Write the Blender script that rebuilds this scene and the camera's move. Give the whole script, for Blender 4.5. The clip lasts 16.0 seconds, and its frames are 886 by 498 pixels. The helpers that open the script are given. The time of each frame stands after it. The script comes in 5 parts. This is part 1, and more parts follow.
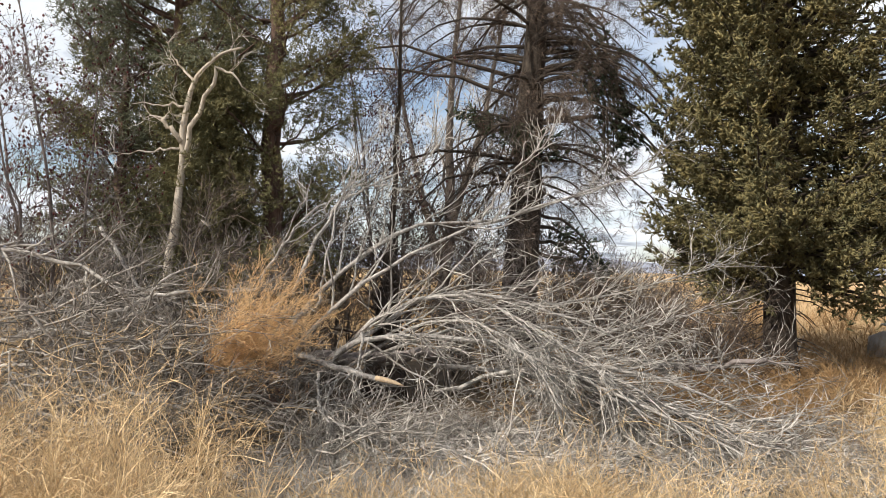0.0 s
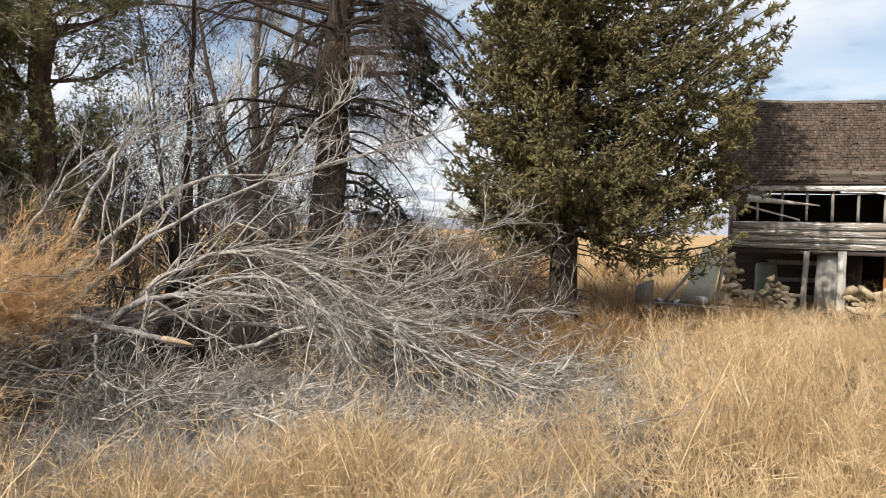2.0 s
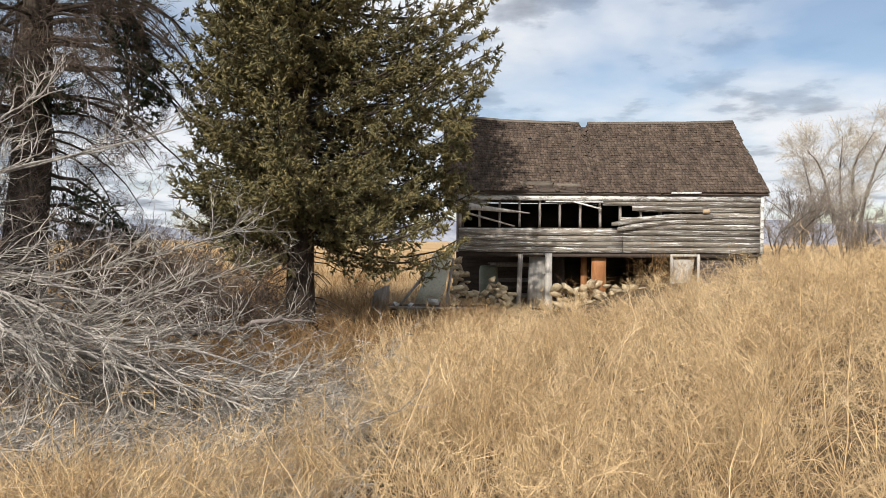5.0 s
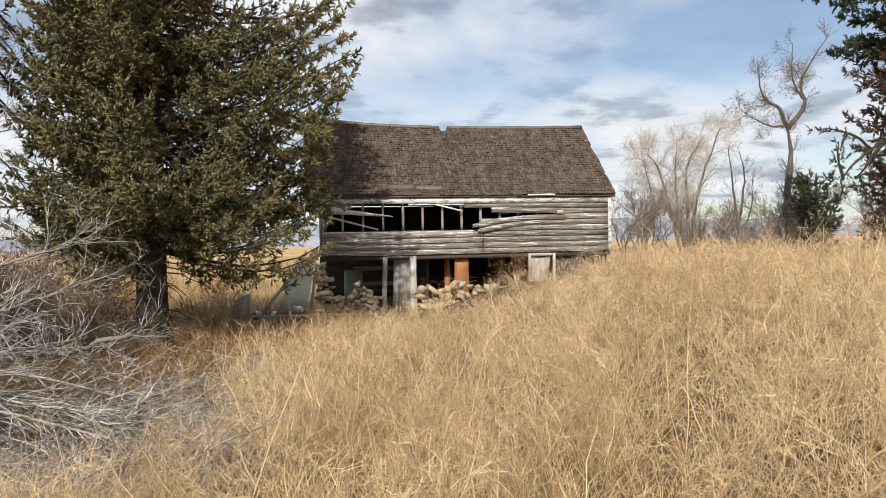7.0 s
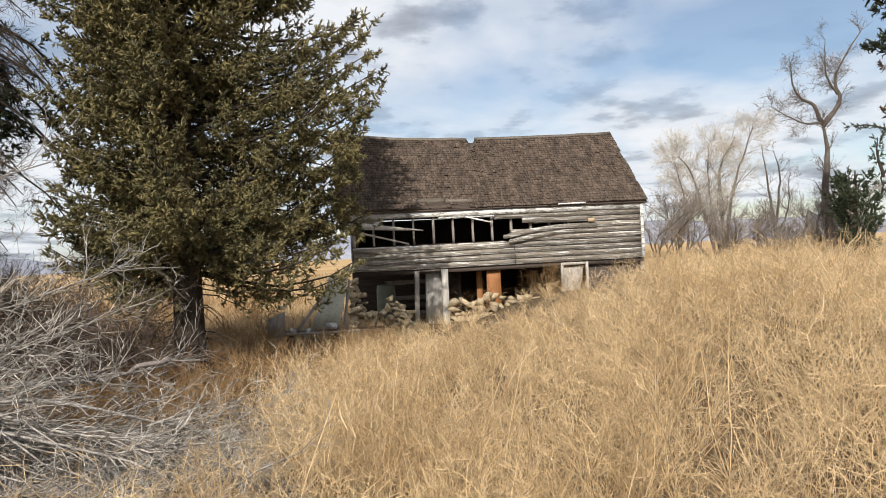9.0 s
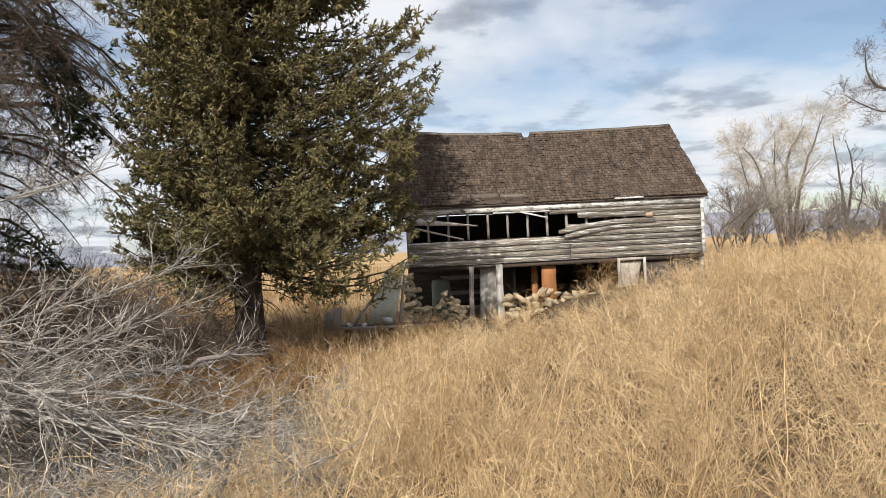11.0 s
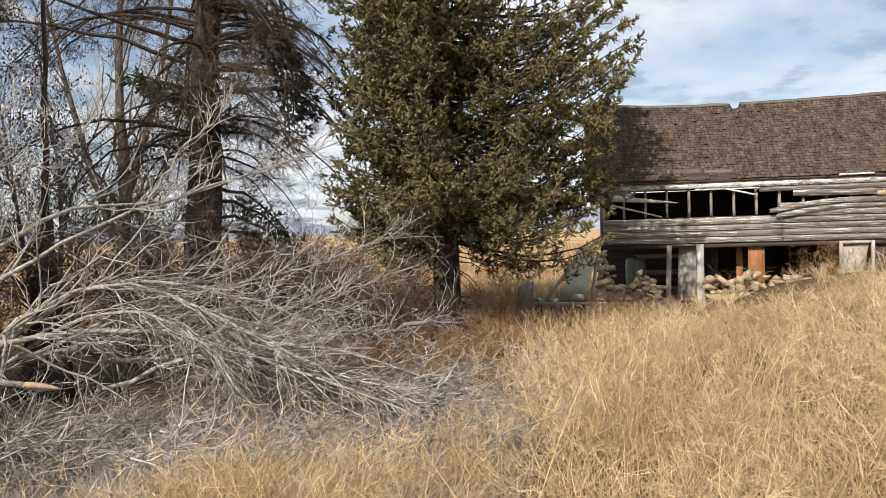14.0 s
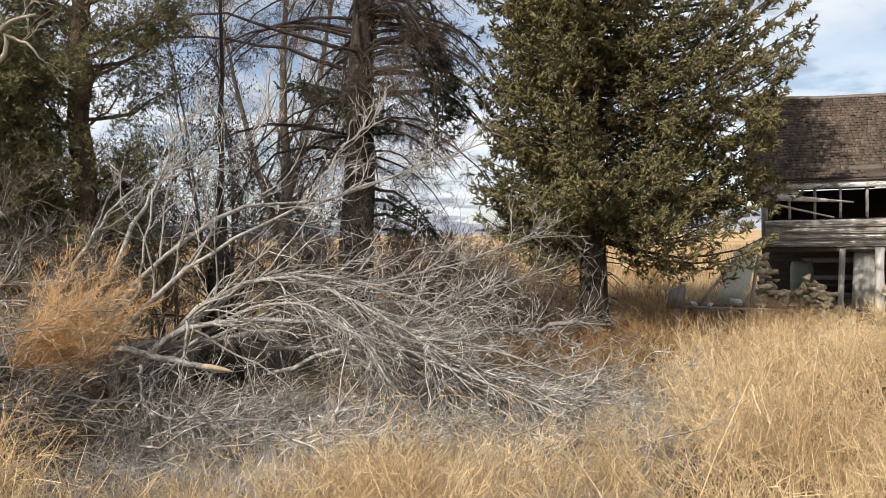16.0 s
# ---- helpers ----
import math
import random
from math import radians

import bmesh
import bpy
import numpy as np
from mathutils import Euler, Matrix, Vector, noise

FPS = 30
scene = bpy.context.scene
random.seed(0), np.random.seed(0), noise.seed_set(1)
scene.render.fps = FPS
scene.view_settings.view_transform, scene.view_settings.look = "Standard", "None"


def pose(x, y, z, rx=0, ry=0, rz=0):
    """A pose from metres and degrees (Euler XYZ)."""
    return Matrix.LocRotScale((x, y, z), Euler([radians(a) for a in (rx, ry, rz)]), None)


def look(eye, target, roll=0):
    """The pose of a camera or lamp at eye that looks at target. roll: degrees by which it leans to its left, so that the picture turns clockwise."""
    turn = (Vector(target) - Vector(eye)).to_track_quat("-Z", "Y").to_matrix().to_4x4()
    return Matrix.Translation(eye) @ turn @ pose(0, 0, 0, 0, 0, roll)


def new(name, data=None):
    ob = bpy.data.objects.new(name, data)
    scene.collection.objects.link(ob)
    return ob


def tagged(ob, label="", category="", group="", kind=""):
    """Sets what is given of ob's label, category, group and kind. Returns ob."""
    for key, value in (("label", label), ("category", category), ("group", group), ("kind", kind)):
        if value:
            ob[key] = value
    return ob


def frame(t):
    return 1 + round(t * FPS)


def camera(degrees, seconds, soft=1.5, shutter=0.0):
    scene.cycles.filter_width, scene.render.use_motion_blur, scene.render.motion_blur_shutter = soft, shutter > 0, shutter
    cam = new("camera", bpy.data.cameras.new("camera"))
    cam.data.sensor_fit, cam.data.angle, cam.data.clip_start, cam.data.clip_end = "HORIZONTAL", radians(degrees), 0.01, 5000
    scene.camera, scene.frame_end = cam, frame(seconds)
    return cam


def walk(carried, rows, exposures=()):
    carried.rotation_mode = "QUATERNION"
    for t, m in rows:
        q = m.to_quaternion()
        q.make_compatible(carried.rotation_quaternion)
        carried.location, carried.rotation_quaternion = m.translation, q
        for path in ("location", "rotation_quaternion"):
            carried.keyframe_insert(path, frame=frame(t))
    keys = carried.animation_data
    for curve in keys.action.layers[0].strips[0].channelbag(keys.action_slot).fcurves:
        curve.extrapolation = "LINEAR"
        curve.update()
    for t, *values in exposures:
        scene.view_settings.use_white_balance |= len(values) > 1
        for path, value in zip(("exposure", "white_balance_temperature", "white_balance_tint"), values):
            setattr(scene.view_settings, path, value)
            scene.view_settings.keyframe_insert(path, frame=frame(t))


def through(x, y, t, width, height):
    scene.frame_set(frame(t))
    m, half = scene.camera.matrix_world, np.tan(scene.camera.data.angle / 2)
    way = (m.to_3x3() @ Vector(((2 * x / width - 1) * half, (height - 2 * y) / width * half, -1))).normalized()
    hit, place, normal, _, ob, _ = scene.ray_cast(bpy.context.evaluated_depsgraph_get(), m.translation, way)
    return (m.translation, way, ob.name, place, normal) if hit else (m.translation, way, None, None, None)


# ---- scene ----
cam = camera(65.0, 16.0, soft=0.7)
PATH = [
    (0, (-0.224, -0.324, 1.646), (-1.403, 1.29, 1.704), 1.0),
    (0.5, (-0.219, -0.313, 1.649), (-1.341, 1.342, 1.678), 1.0),
    (1, (-0.196, -0.293, 1.639), (-1.207, 1.433, 1.634), 1.1),
    (1.5, (-0.162, -0.273, 1.639), (-1.018, 1.534, 1.597), 1.2),
    (2, (-0.125, -0.26, 1.65), (-0.834, 1.61, 1.59), 1.4),
    (2.5, (-0.129, -0.237, 1.643), (-0.693, 1.681, 1.587), 1.4),
    (3, (-0.11, -0.23, 1.63), (-0.547, 1.721, 1.588), 1.2),
    (3.5, (-0.08, -0.233, 1.636), (-0.389, 1.743, 1.604), 1.0),
    (4, (-0.064, -0.208, 1.638), (-0.247, 1.784, 1.612), 0.8),
    (4.5, (-0.038, -0.221, 1.641), (-0.121, 1.777, 1.617), 0.7),
    (5, (-0.003, -0.237, 1.631), (-0.003, 1.763, 1.61), 0.4),
    (7.5, (0.019, -0.216, 1.651), (0.449, 1.737, 1.639), -1.7),
    (8, (0.035, -0.227, 1.649), (0.472, 1.725, 1.647), -2.2),
    (8.5, (0.041, -0.218, 1.663), (0.429, 1.744, 1.669), -2.6),
    (9, (0.02, -0.2, 1.721), (0.317, 1.778, 1.735), -2.9),
    (9.5, (0.042, -0.22, 1.741), (0.25, 1.769, 1.774), -3.4),
    (12, (0.084, -0.283, 1.774), (0.143, 1.716, 1.746), -2.3),
    (12.5, (0.078, -0.346, 1.767), (0.051, 1.654, 1.732), -2.1),
    (13, (0.015, -0.315, 1.753), (-0.118, 1.68, 1.717), -1.9),
    (13.5, (-0.014, -0.326, 1.756), (-0.284, 1.656, 1.715), -1.7),
    (14, (-0.013, -0.333, 1.761), (-0.417, 1.625, 1.715), -1.6),
    (14.5, (-0.036, -0.304, 1.758), (-0.56, 1.626, 1.711), -1.6),
    (15, (-0.047, -0.306, 1.759), (-0.67, 1.594, 1.713), -1.5),
    (15.5, (-0.029, -0.345, 1.769), (-0.747, 1.521, 1.723), -1.2),
    (16, (-0.039, -0.355, 1.764), (-0.834, 1.48, 1.723), -1.0),
]
walk(cam, [(t, look(eye, target, roll)) for t, eye, target, roll in PATH], exposures=((0.0, 0.24), (1.5, 0.2), (2.5, 0.11), (4.0, 0.02), (5.0, 0.0), (12.5, 0.0), (14.0, 0.06), (16.0, 0.15)))

# ---- world, sun ----
SUN_EL, SUN_AZ = 38.0, 200.0          # degrees; azimuth from +y towards +x
world = bpy.data.worlds.new("sky")
scene.world = world
world.use_nodes = True


def node(tree, kind, ins=None, operation=None):
    n = tree.nodes.new(kind)
    if operation:
        n.operation = operation
    for k, v in (ins or {}).items():
        if isinstance(v, bpy.types.NodeSocket):
            tree.links.new(v, n.inputs[k])
        else:
            n.inputs[k].default_value = v
    return n


def ramp(tree, fac, stops):
    n = node(tree, "ShaderNodeValToRGB", {0: fac})
    el = n.color_ramp.elements
    while len(el) < len(stops):
        el.new(0.5)
    for e, (p, c) in zip(el, stops):
        e.position, e.color = p, (*c, 1) if len(c) == 3 else c
    return n.outputs[0]


def mix(tree, fac, a, b, blend="MIX"):
    n = node(tree, "ShaderNodeMix")
    n.data_type, n.blend_type = "RGBA", blend
    for i, v in ((0, fac), (6, a), (7, b)):
        if isinstance(v, bpy.types.NodeSocket):
            tree.links.new(v, n.inputs[i])
        elif i == 0:
            n.inputs[0].default_value = v
        else:
            n.inputs[i].default_value = (*v, 1)
    return n.outputs[2]


def sky():
    t = world.node_tree
    t.nodes.clear()
    s = node(t, "ShaderNodeTexSky")
    s.sky_type, s.sun_disc, s.sun_elevation, s.sun_rotation = "NISHITA", False, radians(SUN_EL), radians(SUN_AZ)
    blue = node(t, "ShaderNodeVectorMath", {0: s.outputs[0], 1: (0.125, 0.125, 0.125)}, operation="MULTIPLY").outputs[0]
    way = node(t, "ShaderNodeTexCoord").outputs["Generated"]
    sep = node(t, "ShaderNodeSeparateXYZ", {0: way})
    high = node(t, "ShaderNodeMath", {0: sep.outputs[2], 1: 0.0}, operation="MAXIMUM").outputs[0]
    lift = node(t, "ShaderNodeMath", {0: high, 1: 0.16}, operation="ADD").outputs[0]
    flat = node(t, "ShaderNodeCombineXYZ", {0: node(t, "ShaderNodeMath", {0: sep.outputs[0], 1: lift}, operation="DIVIDE").outputs[0],
                                            1: node(t, "ShaderNodeMath", {0: sep.outputs[1], 1: lift}, operation="DIVIDE").outputs[0]}).outputs[0]
    veil = node(t, "ShaderNodeTexNoise", {"Vector": flat, "Scale": 0.8, "Detail": 5.0, "Roughness": 0.5, "Distortion": 0.3}).outputs[0]
    bank = node(t, "ShaderNodeTexNoise", {"Vector": flat, "Scale": 2.9, "Detail": 6.0, "Roughness": 0.52}).outputs[0]
    cover = ramp(t, veil, ((0.36, (0.1, 0.1, 0.1)), (0.55, (0.96, 0.96, 0.96))))
    tone = ramp(t, bank, ((0.4, (0.9, 0.92, 0.96)), (0.53, (0.78, 0.82, 0.88)), (0.59, (0.52, 0.56, 0.63)), (0.68, (0.36, 0.39, 0.45))))
    c = mix(t, cover, blue, tone)
    bg = node(t, "ShaderNodeBackground", {"Color": c, "Strength": 1.0})
    t.links.new(bg.outputs[0], node(t, "ShaderNodeOutputWorld").inputs[0])


sky()
sun_data = bpy.data.lights.new("sun", "SUN")
sun_data.energy, sun_data.angle, sun_data.color = 5.0, radians(0.7), (1.0, 0.94, 0.85)
sun = new("sun", sun_data)
a_, e_ = radians(SUN_AZ), radians(SUN_EL)
sun.matrix_world = look((0, 0, 30), Vector((0, 0, 30)) - 10 * Vector((math.sin(a_) * math.cos(e_), math.cos(a_) * math.cos(e_), math.sin(e_))))


# ---- materials ----
def material(name, a, b, rough=0.85, scale=8.0, fine=60.0, bump=0.3, stretch=(1, 1, 1), spread=0.35, per="island", through=0.0, extra=None):
    """Two tones mixed by coarse and fine noise, with a value shift from piece to piece."""
    m = bpy.data.materials.new(name)
    m.use_nodes = True
    t = m.node_tree
    t.nodes.clear()
    co = node(t, "ShaderNodeTexCoord").outputs["Object"]
    co = node(t, "ShaderNodeMapping", {"Vector": co, "Scale": stretch}).outputs[0]
    n1 = node(t, "ShaderNodeTexNoise", {"Vector": co, "Scale": scale, "Detail": 4.0, "Roughness": 0.6}).outputs[0]
    n2 = node(t, "ShaderNodeTexNoise", {"Vector": co, "Scale": fine, "Detail": 3.0, "Roughness": 0.6}).outputs[0]
    both = node(t, "ShaderNodeMath", {0: n1, 1: n2}, operation="ADD").outputs[0]
    fac = node(t, "ShaderNodeMapRange", {0: both, 1: 0.75, 2: 1.25}).outputs[0]
    c = mix(t, fac, a, b)
    if extra:
        c = extra(t, co, c)
    if per == "island":
        rnd = node(t, "ShaderNodeNewGeometry").outputs["Random Per Island"]
    else:
        rnd = node(t, "ShaderNodeObjectInfo").outputs["Random"]
    val = node(t, "ShaderNodeMapRange", {0: rnd, 3: 1 - spread, 4: 1 + spread}).outputs[0]
    c = node(t, "ShaderNodeVectorMath", {0: c, 1: val}, operation="MULTIPLY").outputs[0]
    p = node(t, "ShaderNodeBsdfPrincipled", {"Base Color": c, "Roughness": rough})
    p.inputs["Specular IOR Level"].default_value = 0.25
    if bump:
        bu = node(t, "ShaderNodeBump", {"Height": both, "Strength": bump, "Distance": 0.01})
        t.links.new(bu.outputs[0], p.inputs["Normal"])
    out = node(t, "ShaderNodeOutputMaterial")
    sh = p.outputs[0]
    if through:
        tr = node(t, "ShaderNodeBsdfTranslucent", {"Color": c})
        ms = node(t, "ShaderNodeMixShader", {0: through, 1: sh, 2: tr.outputs[0]})
        sh = ms.outputs[0]
    t.links.new(sh, out.inputs[0])
    return m


def peeling(amount, colour=(0.72, 0.71, 0.68), lap=0.0):
    """Remnants of white paint left in patches along the grain."""
    def add(t, co, c):
        n = node(t, "ShaderNodeTexNoise", {"Vector": co, "Scale": 4.2, "Detail": 8.0, "Roughness": 0.72}).outputs[0]
        if lap:
            # paint clings to the lower edge of each lap board
            z = node(t, "ShaderNodeSeparateXYZ", {0: node(t, "ShaderNodeTexCoord").outputs["Object"]}).outputs[2]
            u = node(t, "ShaderNodeMath", {0: node(t, "ShaderNodeMath", {0: z, 1: 1.34}, operation="SUBTRACT").outputs[0], 1: 0.1165}, operation="DIVIDE").outputs[0]
            f = node(t, "ShaderNodeMath", {0: u}, operation="FRACT").outputs[0]
            low = node(t, "ShaderNodeMapRange", {0: f, 1: 0.0, 2: 0.16, 3: lap, 4: 0.0}).outputs[0]
            n = node(t, "ShaderNodeMath", {0: n, 1: low}, operation="ADD").outputs[0]
        k = node(t, "ShaderNodeMapRange", {0: n, 1: amount, 2: amount + 0.03}).outputs[0]
        return mix(t, k, c, colour)
    return add


M = {}
M["earth"] = material("dry_earth", (0.17, 0.115, 0.06), (0.3, 0.2, 0.1), 0.95, 0.6, 9.0, 0.5, spread=0.0)
M["straw"] = material("dry_straw", (0.4, 0.27, 0.136), (0.73, 0.555, 0.333), 0.8, 0.8, 5.0, 0.0, spread=0.45, through=0.12)
M["rust"] = material("rusty_weed", (0.21, 0.12, 0.05), (0.43, 0.27, 0.13), 0.85, 0.8, 5.0, 0.0, spread=0.35, through=0.25)
M["greyweed"] = material("grey_weed", (0.2, 0.185, 0.165), (0.5, 0.475, 0.44), 0.85, 1.0, 6.0, 0.0, spread=0.35, through=0.15)
M["tumble"] = material("tumbleweed_stems", (0.58, 0.36, 0.17), (0.8, 0.56, 0.31), 0.85, 1.0, 6.0, 0.0, spread=0.35, through=0.25)
M["deadwood"] = material("weathered_branch", (0.13, 0.115, 0.1), (0.5, 0.465, 0.42), 0.9, 6.0, 45.0, 1.0, spread=0.3)
M["deadtwig"] = material("weathered_twigs", (0.12, 0.105, 0.09), (0.58, 0.54, 0.48), 0.9, 4.0, 24.0, 0.0, spread=0.65)
M["brush"] = material("grey_brushwood", (0.15, 0.13, 0.11), (0.52, 0.475, 0.42), 0.9, 2.0, 18.0, 0.0, spread=0.45)
# grey twigs again, darkened in colour for the shade below the junipers
M["shadetwig"] = material("shaded_grey_twigs", (0.11, 0.095, 0.08), (0.34, 0.305, 0.265), 0.9, 3.0, 20.0, 0.0, spread=0.55)
M["brokenwood"] = material("fresh_broken_wood", (0.33, 0.24, 0.15), (0.54, 0.41, 0.27), 0.8, 10.0, 60.0, 0.4, spread=0.1)
M["darklog"] = material("dark_log_bark", (0.13, 0.11, 0.1), (0.26, 0.22, 0.2), 0.9, 8.0, 50.0, 0.8, spread=0.1)
# bark colour is lowered to include the crown's shade on the trunk
M["bark"] = material("spruce_bark", (0.03, 0.024, 0.019), (0.085, 0.067, 0.052), 0.95, 9.0, 45.0, 1.0, (1, 1, 0.35), 0.1)
M["needle"] = material("spruce_needles", (0.082, 0.084, 0.043), (0.275, 0.225, 0.098), 0.65, 2.6, 9.0, 0.0, spread=0.3, through=0.12)
M["needle_dark"] = material("dark_conifer_needles", (0.035, 0.05, 0.03), (0.075, 0.09, 0.045), 0.6, 1.4, 12.0, 0.0, spread=0.45, through=0.1)
M["juniper"] = material("juniper_scales", (0.085, 0.088, 0.042), (0.24, 0.21, 0.095), 0.65, 1.3, 12.0, 0.0, spread=0.35, through=0.1)
M["juniper_dark"] = material("blue_green_juniper_scales", (0.075, 0.09, 0.058), (0.19, 0.19, 0.115), 0.65, 1.3, 12.0, 0.0, spread=0.35, through=0.1)
M["juniper_bark"] = material("juniper_bark", (0.07, 0.045, 0.034), (0.17, 0.11, 0.085), 0.95, 8.0, 40.0, 1.0, (1, 1, 0.15), 0.1)
M["greybark"] = material("grey_brown_bark", (0.06, 0.05, 0.043), (0.16, 0.135, 0.115), 0.95, 9.0, 40.0, 1.0, (1, 1, 0.4), 0.15)
M["browntwig"] = material("dead_brown_twigs", (0.06, 0.045, 0.036), (0.16, 0.12, 0.092), 0.9, 2.0, 12.0, 0.0, spread=0.4)
M["paletwig"] = material("pale_bare_twigs", (0.4, 0.36, 0.3), (0.62, 0.57, 0.49), 0.85, 2.0, 12.0, 0.0, spread=0.35)
M["palebark"] = material("bleached_dead_bark", (0.28, 0.235, 0.18), (0.55, 0.48, 0.39), 0.85, 7.0, 45.0, 0.5, (1, 1, 0.3), 0.15)
M["duskytwig"] = material("dusky_bare_twigs", (0.1, 0.085, 0.08), (0.22, 0.18, 0.16), 0.9, 2.0, 12.0, 0.0, spread=0.4)
M["hazytwig"] = material("hazy_grey_twigs", (0.14, 0.12, 0.105), (0.3, 0.26, 0.225), 0.9, 2.0, 12.0, 0.0, spread=0.4)
M["deck"] = material("bare_roof_deck", (0.1, 0.082, 0.066), (0.2, 0.17, 0.14), 0.9, 3.0, 30.0, 0.5, (0.8, 6, 6), 0.15, "object")
M["berry"] = material("dried_rose_hips", (0.05, 0.012, 0.012), (0.12, 0.03, 0.025), 0.5, 20.0, 60.0, 0.0, spread=0.4)
M["rustneedle"] = material("browned_needles", (0.045, 0.028, 0.016), (0.12, 0.066, 0.032), 0.7, 1.6, 12.0, 0.0, spread=0.4, through=0.1)
M["siding"] = material("weathered_siding", (0.12, 0.102, 0.083), (0.36, 0.32, 0.27), 0.85, 5.0, 60.0, 0.6, (0.5, 9, 9), 0.28, "object", extra=peeling(0.55, lap=0.11))
M["painted"] = material("peeling_white_paint", (0.22, 0.2, 0.175), (0.46, 0.43, 0.385), 0.8, 5.0, 60.0, 0.5, (1.2, 5, 5), 0.1, "object", extra=peeling(0.45, (0.78, 0.77, 0.74)))
M["greywood"] = material("grey_rough_wood", (0.2, 0.175, 0.15), (0.4, 0.36, 0.32), 0.9, 3.0, 30.0, 0.6, (9, 9, 0.7), 0.2, "object")
# dark planks, and house interiors whose shade is put into the colour
M["darkwood"] = material("dark_old_shaded_wood", (0.045, 0.035, 0.03), (0.11, 0.085, 0.07), 0.9, 3.0, 30.0, 0.5, (0.8, 6, 6), 0.2, "object")
M["orangewood"] = material("orange_varnished_wood", (0.3, 0.12, 0.045), (0.45, 0.21, 0.085), 0.6, 3.0, 30.0, 0.3, (8, 8, 0.7), 0.1, "object")
M["shingle"] = material("weathered_shingle", (0.05, 0.037, 0.029), (0.145, 0.108, 0.083), 0.9, 2.2, 40.0, 0.5, (3, 1, 1), 0.3, "island")
M["shingle_piece"] = material("weathered_shingle_piece", (0.05, 0.037, 0.029), (0.145, 0.108, 0.083), 0.9, 2.2, 40.0, 0.5, (3, 1, 1), 0.3, "object")
M["stone"] = material("rubble_stone", (0.38, 0.29, 0.18), (0.7, 0.58, 0.4), 0.9, 4.0, 30.0, 0.9, spread=0.35, per="object")
M["sheet"] = material("grey_green_sheet_metal", (0.36, 0.35, 0.27), (0.52, 0.5, 0.4), 0.7, 2.0, 30.0, 0.15, spread=0.05, per="object")
M["tank"] = material("green_tank_enamel", (0.14, 0.16, 0.11), (0.24, 0.25, 0.19), 0.55, 4.0, 40.0, 0.1, spread=0.05, per="object")
M["white"] = material("dull_white_enamel", (0.6, 0.6, 0.58), (0.75, 0.75, 0.73), 0.6, 6.0, 40.0, 0.1, spread=0.05, per="object")
# distance haze is mixed into this blue-grey base colour
M["mountain"] = material("hazy_mountain_slopes", (0.2, 0.22, 0.28), (0.33, 0.34, 0.38), 1.0, 0.004, 0.03, 0.0, spread=0.0)


